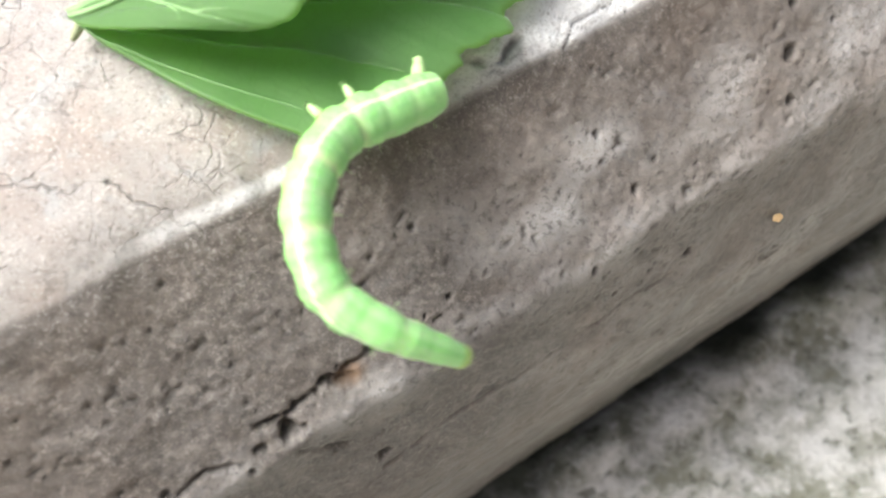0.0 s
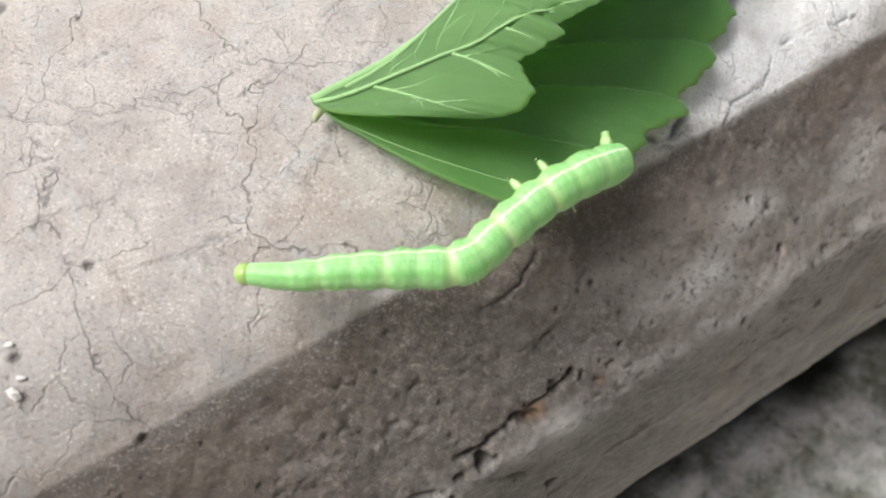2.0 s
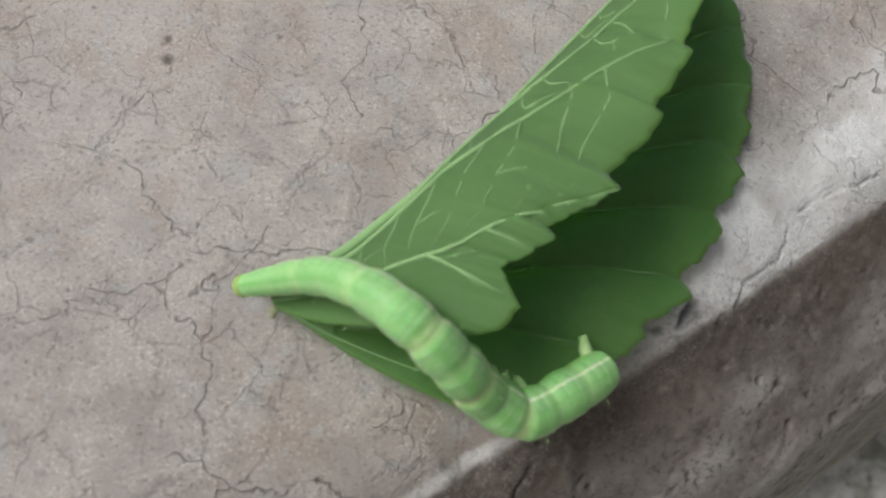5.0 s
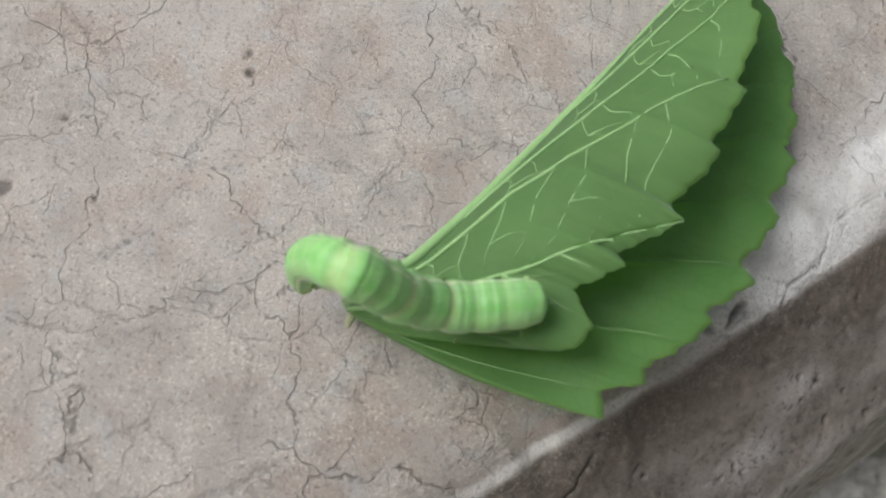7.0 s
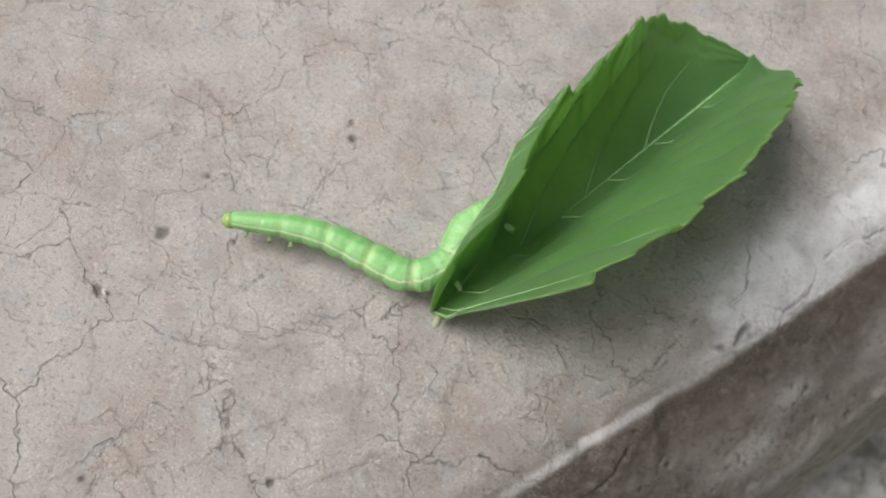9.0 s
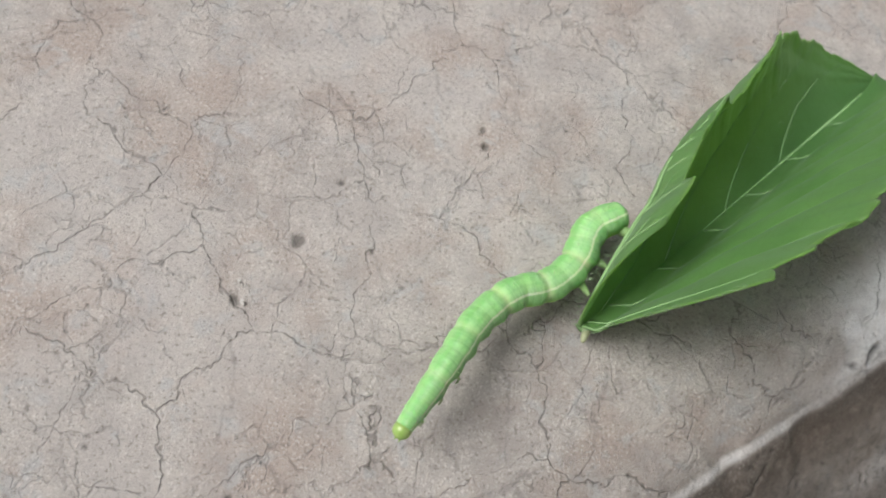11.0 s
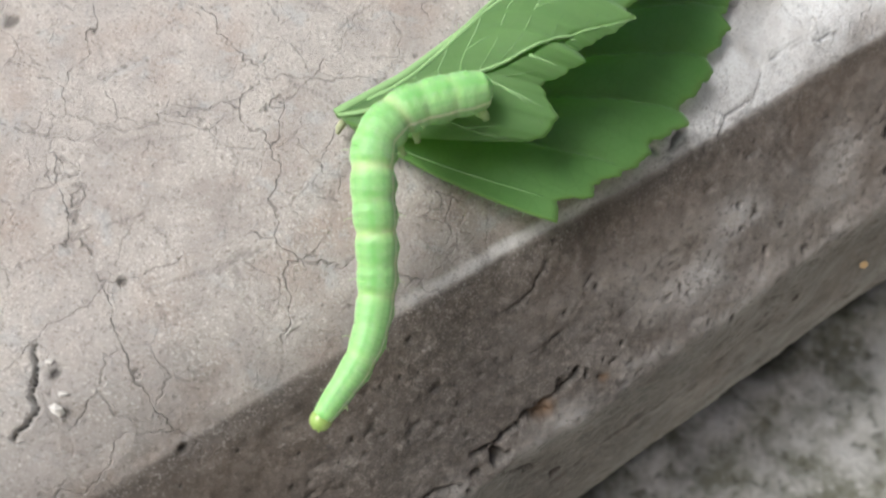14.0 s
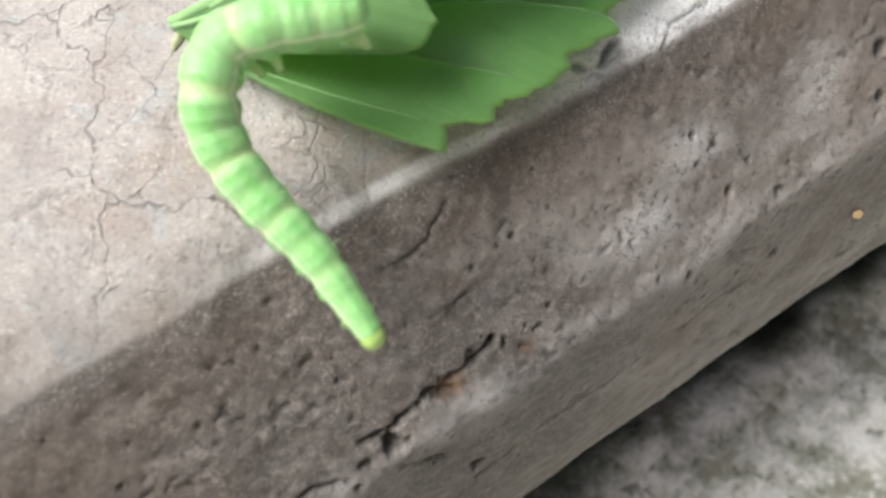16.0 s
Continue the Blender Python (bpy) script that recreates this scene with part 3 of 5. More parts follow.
@functools.lru_cache(maxsize=None)
def split_v(w):
    """How far out the main side vein of the folded half lies, for w up to SPLIT."""
    ma, mb = margin_at(SPLIT, -1)
    lo, hi = 0.0, 1.0
    for _ in range(24):
        v = (lo + hi) / 2
        a, b = margin_at(w, -1)
        out = b * v - mb / ma * (LENGTH * w * (1 - v) + a * v)
        lo, hi = (v, hi) if out < 0 else (lo, v)
    return v


def blade_sheet(name, label, side, leaf, reach, rows, columns=34):
    """A thin sheet of blade; reach gives, for a row's w, where it starts and ends between midrib and margin."""
    nv, nw = columns, len(rows) - 1
    mid = []
    for i in range(nv + 1):
        mid.append([])
        for w in rows:
            v0, v1 = reach(w)
            mid[-1].append(leaf_space(blade_point(v0 + (v1 - v0) * i / nv, w, side)))
    thick = 0.00022
    verts, faces, mats, rim = [], [], [], []
    for s in (1, -1):
        for i in range(nv + 1):
            for j in range(nw + 1):
                dv = mid[min(i + 1, nv)][j] - mid[max(i - 1, 0)][j]
                dw = mid[i][min(j + 1, nw)] - mid[i][max(j - 1, 0)]
                n = dv.cross(dw)
                n = n.normalized() if n.length > 1e-12 else Vector((0, 0, 1))
                verts.append(mid[i][j] + n * thick * 0.5 * s)
                outer = reach(rows[j])[1] > 0.999
                rim.append(1.0 if outer and i == nv or rows[j] == 0 else 0.35 if outer and i == nv - 1 else 0.0)
    at = lambda k, i, j: k * (nv + 1) * (nw + 1) + i * (nw + 1) + j
    for i in range(nv):
        for j in range(nw):
            faces.append((at(0, i, j), at(0, i + 1, j), at(0, i + 1, j + 1), at(0, i, j + 1)))
            faces.append((at(1, i, j), at(1, i, j + 1), at(1, i + 1, j + 1), at(1, i + 1, j)))
            mats += [0, 1] if side > 0 else [1, 0]  # the folded half shows its underside
    for j in range(nw):
        faces.append((at(0, nv, j), at(1, nv, j), at(1, nv, j + 1), at(0, nv, j + 1)))
        mats.append(1)
    for i in range(nv):
        faces.append((at(0, i, 0), at(1, i, 0), at(1, i + 1, 0), at(0, i + 1, 0)))
        mats.append(1)
    blade = part(name, verts, faces, LEAF_TOP, leaf, label)
    blade.data.materials.append(LEAF_UNDER)
    blade.data.polygons.foreach_set("material_index", mats)
    blade.data.attributes.new("rim", "FLOAT", "POINT").data.foreach_set("value", rim)
    return blade


def build_leaf():
    leaf = tagged(new("leaf"), "toothed green leaf folded in half along its midrib, lying on concrete", "leaf")
    lower = blade_sheet("blade_half", "dark glossy green upper side of the leaf", 1, leaf, lambda w: (0, 1), [j / 190 for j in range(191)])
    for k, (s, e) in enumerate(VEIN_STARTS):
        line = [(0.01 + 0.93 * q / 14, vein_w(s, e, 0.01 + 0.93 * q / 14)) for q in range(15)]
        vein(lower, 1, line, 0.25 if k in (1, 2) else 0.16)
        vein(lower, 1, line, 0.17, 1)
    # folded half: blade along the midrib, and the lobe at the base beyond the main side vein
    folded = blade_sheet("blade_half", "folded half showing pale green veined underside", -1, leaf, lambda w: (0, split_v(w) if w < SPLIT else 1), [SPLIT * j / 64 for j in range(64)] + [SPLIT + (1 - SPLIT) * j / 130 for j in range(131)])
    lobe = blade_sheet("base_lobe", "rounded base lobe with pale green underside", -1, leaf, lambda w: (split_v(w), 1), [SPLIT * j / 80 for j in range(81)], 26)
    main = [(max(0.004, split_v(SPLIT * q / 16)), SPLIT * q / 16) for q in range(17)]
    vein(folded, -1, main, 0.36)
    vein(folded, -1, main, 0.16, -1)
    runs = [main]
    for s, e in FOLDED_VEINS:
        line = [(0.01 + 0.94 * q / 14, vein_w(s, e, 0.01 + 0.94 * q / 14)) for q in range(15)]
        vein(folded, -1, line, 0.34 if s < 0.1 else 0.26)
        vein(folded, -1, line, 0.13, -1)
        runs.append(line)

    def on(line, v):
        return v, float(np.interp(v, [p[0] for p in line], [p[1] for p in line]))

    # rungs from each side vein to the next, and from the outer parts of the veins to the margin
    for n, (low, high) in enumerate(zip(runs[:-1], runs[1:])):
        for k in range(7):
            v0 = 0.13 + 0.10 * k + 0.02 * math.sin(3.1 * k + n)
            v1 = min(v0 + 0.20, 0.93)
            (va, wa), (vb, wb) = on(high, v0), on(low, v1)
            rung = [(va + (vb - va) * x + 0.02 * math.sin(math.pi * x), wa + (wb - wa) * x + 0.010 * math.sin(2 * math.pi * x + k)) for x in (0, 0.25, 0.5, 0.75, 1.0)]
            vein(folded, -1, rung, 0.12)
            if k % 2 == 0 and v0 < 0.6:  # a twig off each second rung
                v2, w2 = rung[2]
                vein(folded, -1, [(v2, w2), (v2 + 0.05, w2 + 0.02), (v2 + 0.11, w2 + 0.03)], 0.10)
    for w0, w1, wide in ((0.07, 0.03, 0.24), (0.15, 0.12, 0.24), (0.22, 0.22, 0.2), (0.285, 0.29, 0.15)):  # into the lobe
        w0, w1 = w0 * SPLIT / 0.38, w1 * SPLIT / 0.38
        v0 = split_v(w0)
        line = [(v0 + (0.95 - v0) * k, w0 + (w1 - w0) * k**1.3) for k in (0, 0.2, 0.4, 0.6, 0.8, 1.0)]
        vein(lobe, -1, line, wide)
        for q, way in ((1, 1), (2, -1), (3, 1), (4, -1)):
            v1, w2 = line[q]
            branch = [(v1 + 0.2 * x, w2 + way * (0.012 * x + 0.03 * x * x)) for x in (0, 0.5, 1.0)]
            if all(split_v(max(p[1], 0)) < p[0] < 0.97 and 0.004 < p[1] < SPLIT for p in branch):
                vein(lobe, -1, branch, 0.11)
    ridge = [leaf_space((LENGTH * t, crease_at(LENGTH * t) - 0.8 + 0.55 * t, 1.9 + 0.1 * t)) for t in np.linspace(0, 0.99, 40)]
    part("midrib", *tube(ridge, [0.00058 * (1 - 0.35 * i / 39) for i in range(40)], 10), VEIN, leaf, "pale midrib along the fold")
    rng = random.Random(8)
    verts, faces = [], []
    for n in range(260):  # short pale down on the base edges and along the fold
        side, kind = (1, -1)[n % 2], n % 4
        v, w = (rng.uniform(0.03, 0.97), 0.0) if kind < 3 else (rng.uniform(0.02, 0.3), rng.uniform(0.02, 0.7))
        p = leaf_space(blade_point(v, w, side))
        way = Vector((-0.8 if w == 0 else rng.uniform(-0.4, 0.4), rng.uniform(-0.5, 0.5), rng.uniform(0.1, 0.9))).normalized() * rng.uniform(0.0004, 0.0010)
        tv, tf = tube([p, p + way * 0.6, p + way + Vector((rng.uniform(-1, 1), rng.uniform(-1, 1), 0)) * 0.0002], [0.000018, 0.000014, 0.000007], 4)
        faces += [tuple(k + len(verts) for k in f) for f in tf]
        verts += tv
    tagged(part("down", verts, faces, DOWN, leaf, "fine pale down on the leaf's edges"), kind="stuff")
    stub = [leaf_space(p) for p in ((1.2, 0.1, 1.8), (0.2, 0.1, 1.3), (-0.6, 0.2, 0.9), (-1.1, 0.5, 0.8))]
    part("leaf_stalk", *tube(stub, [0.0005, 0.00045, 0.0004, 0.0002], 9), STUB, leaf, "short torn stalk")
    return leaf, folded, lobe


def tube(path, radii, sides):
    verts, faces = [], []
    for i, p in enumerate(path):
        d = (path[min(i + 1, len(path) - 1)] - path[max(i - 1, 0)]).normalized()
        x = d.orthogonal().normalized() if abs(d.z) > 0.9 else Vector((0, 0, 1)).cross(d).normalized()
        y = d.cross(x)
        for k in range(sides):
            a = 2 * math.pi * k / sides
            verts.append(p + (x * math.cos(a) + y * math.sin(a)) * radii[i])
    for i in range(len(path) - 1):
        for k in range(sides):
            l = (k + 1) % sides
            faces.append((i * sides + k, i * sides + l, (i + 1) * sides + l, (i + 1) * sides + k))
    faces.append(tuple(range(sides))[::-1])
    faces.append(tuple((len(path) - 1) * sides + k for k in range(sides)))
    return verts, faces


def vein(blade, side, line, wide, face=0):
    pts, radii = [], []
    for i, (v, w) in enumerate(line):
        p = leaf_space(blade_point(v, w, side))
        q = leaf_space(blade_point(v + 0.01, w, side))
        r = leaf_space(blade_point(v, w + 0.005, side)) + p - leaf_space(blade_point(v, w - 0.005, side))
        n = (q - p).cross(r - p).normalized()
        under = face or (-1 if side > 0 else 1)
        k = 1 - 0.75 * i / (len(line) - 1)
        pts.append(p + n * under * 0.00011)
        radii.append(wide * 0.78 * k / 1000)
    part("vein", *tube(pts, radii, 6), VEIN, blade)


# ---- the caterpillar ----
RINGS = 39
BODY = 36.5


def girth(f):
    """Body radius in millimetres; f runs from the tail, 0, to the head, 1."""
    return float(np.interp(f, [0, 0.03, 0.10, 0.25, 0.45, 0.62, 0.78, 0.90, 0.97, 1.0], [1.8, 2.05, 2.15, 2.1, 2.02, 1.88, 1.64, 1.36, 1.14, 1.0]))


def barrel(i):
    """Ring i of the body, x forward: three rings make a segment, which narrows at its joints; the ends tuck into the neighbours."""
    half = BODY / RINGS / 2
    prof = [(-2.5, 0.55), (-2.2, 0.80), (-1.8, 0.93), (-1.3, 0.988), (-0.85, 0.997), (-0.4, 1.0), (0.0, 1.0), (0.4, 1.0), (0.85, 0.997), (1.3, 0.988), (1.8, 0.93), (2.2, 0.80), (2.5, 0.55)]
    sides = 28
    verts, faces, band = [], [], []
    for x, k in prof:
        at = i + 0.5 + x / 2
        f = min(max(at / RINGS, 0), 1)
        off = abs((at + 1.5) % 3 - 1.5) / 1.5  # 0 at a joint, 1 at mid-segment
        wide = min(1.0, f * 8, (1 - f) * 8)
        joint = round(at / 3)
        pale = (0.2, 0.3, 0.15, 0.9, 0.1, 1.0, 0.2, 0.95, 0.1, 0.6, 0.1, 0.4, 0.1, 0.1)[min(max(joint, 0), 13)]
        r = girth(f) * k * (1 - (0.06 + 0.05 * pale) * wide * math.exp(-((off / 0.34) ** 2)) + 0.008 * wide * math.cos(2 * math.pi * at))
        for q in range(sides):
            a = 2 * math.pi * q / sides
            low = 0.01 + 0.15 * off * off * wide
            fold = 1 + low * math.exp(-(((a - 1.95) % (2 * math.pi)) / 0.35) ** 2) + low * math.exp(-((((2 * math.pi - a) - 1.95) % (2 * math.pi)) / 0.35) ** 2)
            z = math.cos(a)
            z = z if z > 0 else z * 0.88
            verts.append(Vector((x * half, r * math.sin(a) * fold, r * z)) / 1000)
            band.append(pale * math.exp(-((off / 0.32) ** 2)))
    n = len(prof)
    for p in range(n - 1):
        for q in range(sides):
            l = (q + 1) % sides
            faces.append((p * sides + q, (p + 1) * sides + q, (p + 1) * sides + l, p * sides + l))
    return verts, faces, band


def blob(centre, size, sides=14, rings=9, squash=None):
    verts, faces = [], []
    for i in range(rings + 1):
        t = math.pi * i / rings
        for k in range(sides):
            a = 2 * math.pi * k / sides
            p = Vector((math.cos(t) * size[0], math.sin(t) * math.cos(a) * size[1], math.sin(t) * math.sin(a) * size[2]))
            if squash:
                p = squash(p)
            verts.append((Vector(centre) + p) / 1000)
    for i in range(rings):
        for k in range(sides):
            l = (k + 1) % sides
            faces.append((i * sides + k, (i + 1) * sides + k, (i + 1) * sides + l, i * sides + l))
    return verts, faces


def build_caterpillar():
    bug = tagged(new("caterpillar"), "bright green looper caterpillar with pale side stripes, clinging to the leaf", "caterpillar")
    rings = []
    for i in range(RINGS):
        f = (i + 0.5) / RINGS
        verts, faces, band = barrel(i)
        ob = part("body_segment", verts, faces, SKIN, bug)
        ob.data.attributes.new("joint", "FLOAT", "POINT").data.foreach_set("value", band)
        rings.append(ob)
        r = girth(f)
        if i in (31, 34, 37):  # true legs
            for side in (1, -1):
                pts = [Vector((0.0, side * r * 0.55, -r * 0.70)), Vector((0.1, side * r * 0.75, -r * 1.05)), Vector((0.3, side * r * 0.62, -r * 1.45)), Vector((0.55, side * r * 0.5, -r * 1.6))]
                part("leg", *tube([p / 1000 for p in pts], [0.00026, 0.00022, 0.00014, 0.00004], 7), LEG, ob, "short pale leg")
        if i in (7, 10):  # prolegs
            for side in (1, -1):
                pts = [Vector((0, side * r * 0.5, -r * 0.55)), Vector((0, side * r * 0.68, -r * 1.0)), Vector((0, side * r * 0.75, -r * 1.3)), Vector((0, side * r * 0.85, -r * 1.45))]
                part("proleg", *tube([p / 1000 for p in pts], [0.0005, 0.00042, 0.0003, 0.00034], 9), LEG, ob, "fleshy pale proleg")
        if i == 0:
            for side in (1, -1):
                pts = [Vector((0.2, side * r * 0.4, -r * 0.4)), Vector((-0.4, side * r * 0.6, -r * 1.0)), Vector((-0.9, side * r * 0.7, -r * 1.35)), Vector((-1.0, side * r * 0.8, -r * 1.5))]
                part("clasper", *tube([p / 1000 for p in pts], [0.0007, 0.0006, 0.00042, 0.00045], 10), LEG, ob, "rear clasper")
            part("tail_plate", *blob((-0.5, 0, 0.1), (1.1, 1.45, 1.4)), SKIN, ob)
        if i % 6 == 1:  # fine hairs
            for a in (0.5, 1.4, -0.5, -1.4):
                d = Vector((0, math.sin(a), math.cos(a)))
                part("hair", *tube([d * r * 0.95 / 1000, d * r * 1.22 / 1000, (d * r * 1.4 + Vector((0.2, 0, 0))) / 1000], [0.00003, 0.000022, 0.00001], 4), LEG, ob)
    head = part("head", *blob((0.25, 0, -0.1), (1.0, 1.02, 1.0)), HEAD, bug, "small yellowish shiny head")
    for side in (1, -1):
        part("eye_spot", *blob((0.75, side * 0.7, -0.25), (0.12, 0.12, 0.12), 8, 6), EYE_DARK, head)
        part("palp", *tube([Vector((1.05, side * 0.25, -0.45)) / 1000, Vector((1.35, side * 0.28, -0.65)) / 1000], [0.00013, 0.00005], 6), HEAD, head)
    rings.append(head)
    return bug, rings


BENDS = []


def bend(t, *points):
    """The body's centre line at t, tail to head, in millimetres."""
    BENDS.append((t, [Vector(p) / 1000 for p in points]))


def smooth_line(pts, count):
    """Evenly spaced places and directions on a smooth curve through pts."""
    ext = [pts[0] * 2 - pts[1], *pts, pts[-1] * 2 - pts[-2]]
    dense = []
    for i in range(1, len(ext) - 2):
        p0, p1, p2, p3 = ext[i - 1 : i + 3]
        for k in range(12):
            s = k / 12
            dense.append(0.5 * (2 * p1 + (p2 - p0) * s + (2 * p0 - 5 * p1 + 4 * p2 - p3) * s * s + (3 * p1 - p0 - 3 * p2 + p3) * s**3))
    dense.append(pts[-1])
    arr = np.array(dense)
    run = np.r_[0, np.cumsum(np.linalg.norm(np.diff(arr, axis=0), axis=1))]

    def at(d):
        return Vector([float(np.interp(d, run, arr[:, k])) for k in range(3)])

    out = []
    total = run[-1]
    for i in range(count):
        d = total * (i + 0.5) / (count - 0.3)
        h = total * 0.03
        out.append((at(d), (at(min(d + h, total)) - at(max(d - h, 0))).normalized()))
    return out


def ring_poses(pts, back):
    """Poses along the body; back is the way its back faces at the tail and at the head."""
    line = smooth_line(pts, RINGS + 1)
    out = []
    for i, (p, d) in enumerate(line):
        f = i / RINGS
        up = (back[0] * (1 - f) + back[1] * f).normalized()
        y = up.cross(d).normalized()
        z = d.cross(y)
        out.append(Matrix((d, y, z)).transposed().to_4x4())
        out[-1].translation = p
    return out


TOP_PITS = [(-6.6, -89.5, 1.0, 0.25), (19.6, -89.5, 0.6, 0.4), (1.2, -79.0, 0.55, 0.4), (-9.0, -57.6, 0.55, 0.4), (-25.9, -68.4, 0.45, 0.3), (-16.0, -86.9, 0.6, 0.3),
            (-38.7, -72.0, 0.5, 0.3), (-34.4, -59.6, 0.8, 0.4), (1.5, -93.7, 0.5, 0.3), (0.3, -84.5, 0.45, 0.3), (20.5, -91.7, 0.5, 0.3), (66.3, -61.3, 0.45, 0.3)]
FACE_PITS = [(-11.7, -41.4, 0.5, 0.5), (14.8, -25.1, 1.0, 1.6), (21.6, -19.4, 0.8, 0.9), (56.9, -31.5, 0.8, 0.7), (56.6, -27.3, 0.7, 0.7), (80.3, -30.7, 0.9, 0.7), (82.4, -34.7, 0.6, 0.5),
             (78.6, -26.9, 0.6, 0.5), (62.5, -20.0, 0.5, 0.5), (49.1, -23.3, 0.5, 0.5), (3.3, -25.4, 0.6, 0.6), (-1.3, -26.0, 0.7, 0.6), (33.5, -33.9, 0.4, 0.4),
             (50.3, -22.2, 0.5, 0.4), (21.9, -25.9, 0.9, 0.8), (54.6, -33.3, 0.4, 0.4), (59.9, -28.7, 0.4, 0.4)]
PITS += TOP_PITS + FACE_PITS
_rng = random.Random(5)
_chain = [(9.8, -24.2), (13.4, -25.9), (17.2, -26.1), (19.7, -26.8), (21.7, -26.7), (25.3, -26.9), (27.6, -27.7), (29.7, -26.3), (33.0, -26.5)]
for _ in range(34):  # little holes strung along the crumbled band
    _q = _rng.random() * (len(_chain) - 1.001)
    _k = int(_q)
    _u, _o = (_chain[_k][c] * (1 - _q + _k) + _chain[_k + 1][c] * (_q - _k) for c in (0, 1))
    PITS.append((_u + _rng.gauss(0, 0.5), _o + _rng.gauss(0, 0.5), _rng.uniform(0.18, 0.5), 0.5))
for _ in range(230):  # specks scattered over the face
    PITS.append((_rng.uniform(-50, 98), -41 + 21 * _rng.random() ** 0.8, 0.12 + 0.28 * _rng.random() ** 3, 0.3))
for _ in range(60):  # and fewer on the top
    PITS.append((_rng.uniform(-50, 98), _rng.uniform(-112, -46), 0.12 + 0.22 * _rng.random() ** 3, 0.15))
# crooked cracks: the line (along, out), half width, depth, dirt
CRACKS += [
    ([(12.4, -26.3), (17.2, -26.1), (19.7, -26.8), (21.7, -26.7), (25.3, -26.9), (27.6, -27.7)], 0.4, 0.7, 0.8),
    ([(-4.9, -24.5), (0.5, -24.4), (7.0, -25.6), (12.8, -24.3), (18.7, -21.4)], 0.4, 0.6, 0.6),
    ([(-23.3, -49.2), (-21.7, -49.9), (-20.4, -50.8), (-20.4, -51.8), (-18.9, -53.6), (-18.3, -55.8)], 0.17, 0.9, 0.95),
    ([(44.9, -43.4), (48.3, -42.3), (51.1, -43.1)], 0.5, 0.5, 0.75),
    ([(28.3, -46.1), (33.7, -44.6), (40.0, -46.5), (46.9, -47.9)], 0.17, 0.2, 0.55),
    ([(54.9, -40.6), (56.8, -42.4), (60.8, -42.0), (64.2, -44.5), (68.3, -45.0), (75.7, -43.8)], 0.17, 0.3, 0.6),
    ([(21.7, -37.0), (24.5, -36.6), (29.3, -38.8)], 0.25, 0.4, 0.6),
    ([(22.3, -30.9), (28.4, -32.2), (33.8, -35.3)], 0.22, 0.3, 0.5),
    ([(21.2, -18.5), (30.6, -19.1), (41.1, -19.0), (59.5, -19.2)], 0.25, 0.3, 0.3),
]


def craze(weight, *line):
    """A fine crooked crack of the top, through places along and out; weight 1 is a clear dark one."""
    CRACKS.append((line, 0.11 + 0.06 * weight, 0.02 + 0.09 * weight, 0.09 + 0.29 * weight))


craze(.7, (-4.2, -72.2), (-1.9, -70.7), (3.0, -68.5), (5.0, -67.5), (6.0, -65.3), (6.1, -63.2), (3.7, -60.0), (1.1, -56.4))
craze(1, (15.2, -69.0), (15.6, -67.9), (16.8, -66.4), (17.7, -64.7), (18.7, -63.0))
craze(.5, (5.0, -67.5), (7.6, -67.7), (11.2, -67.2), (14.2, -67.9), (15.6, -67.9))
craze(1.2, (-12.0, -63.4), (-11.0, -64.5), (-8.7, -63.9), (-6.7, -63.4), (-4.3, -62.9))
craze(.5, (-4.3, -62.9), (-4.0, -60.7), (-3.6, -59.1), (-3.4, -56.7))
craze(.7, (-10.0, -56.7), (-7.1, -55.6), (-3.0, -54.8), (0.8, -54.2), (3.7, -53.9), (8.8, -52.1), (11.3, -50.9))
craze(.4, (0.8, -54.2), (-0.2, -51.3), (-0.4, -48.9))
craze(.6, (11.8, -57.1), (12.1, -54.9), (10.5, -51.7), (9.5, -49.9))
craze(.6, (8.1, -56.8), (10.5, -56.5), (12.2, -56.6))
craze(.5, (-5.5, -78.2), (-3.6, -77.9), (-0.6, -78.5), (0.9, -78.9))
craze(.4, (-3.6, -77.9), (-4.5, -74.6), (-5.2, -72.8), (-7.4, -69.7), (-9.4, -66.7))
craze(.7, (-37.7, -82.4), (-38.9, -78.2), (-38.8, -75.4), (-38.3, -71.7), (-38.3, -69.1), (-39.2, -65.1))
craze(.6, (-21.9, -77.2), (-24.0, -74.3), (-26.8, -72.4), (-29.2, -70.3), (-31.2, -67.4), (-32.9, -64.4))
craze(.7, (-21.4, -70.3), (-20.6, -66.6), (-19.7, -63.9), (-20.7, -62.4), (-23.9, -61.6))
craze(.5, (-20.5, -62.3), (-20.6, -60.3), (-19.7, -58.3))
craze(.6, (-11.2, -63.9), (-11.9, -62.1), (-10.9, -59.4), (-10.9, -56.5), (-12.6, -55.4))
craze(.7, (-6.6, -54.6), (-7.3, -52.2), (-7.3, -48.7), (-7.4, -46.1))
craze(.6, (-17.3, -54.8), (-15.2, -54.9), (-13.5, -54.9), (-10.9, -53.3))
craze(1, (-16.1, -90.0), (-14.5, -88.2), (-13.0, -87.1))
craze(.4, (-24.3, -96.5), (-21.0, -93.5), (-15.8, -89.9))
craze(.7, (-18.2, -83.5), (-18.8, -81.1), (-20.2, -78.8))
craze(.8, (-4.7, -78.0), (-1.6, -78.3), (0.6, -78.8))
craze(.6, (0.4, -84.5), (-0.2, -81.4), (0.5, -79.3))
craze(.5, (0.6, -78.8), (5.0, -80.3), (9.2, -81.9), (13.0, -81.4), (15.9, -80.2))
craze(.4, (9.6, -86.7), (9.5, -83.1), (9.2, -81.9))
craze(.4, (-3.4, -76.5), (-4.9, -72.5))
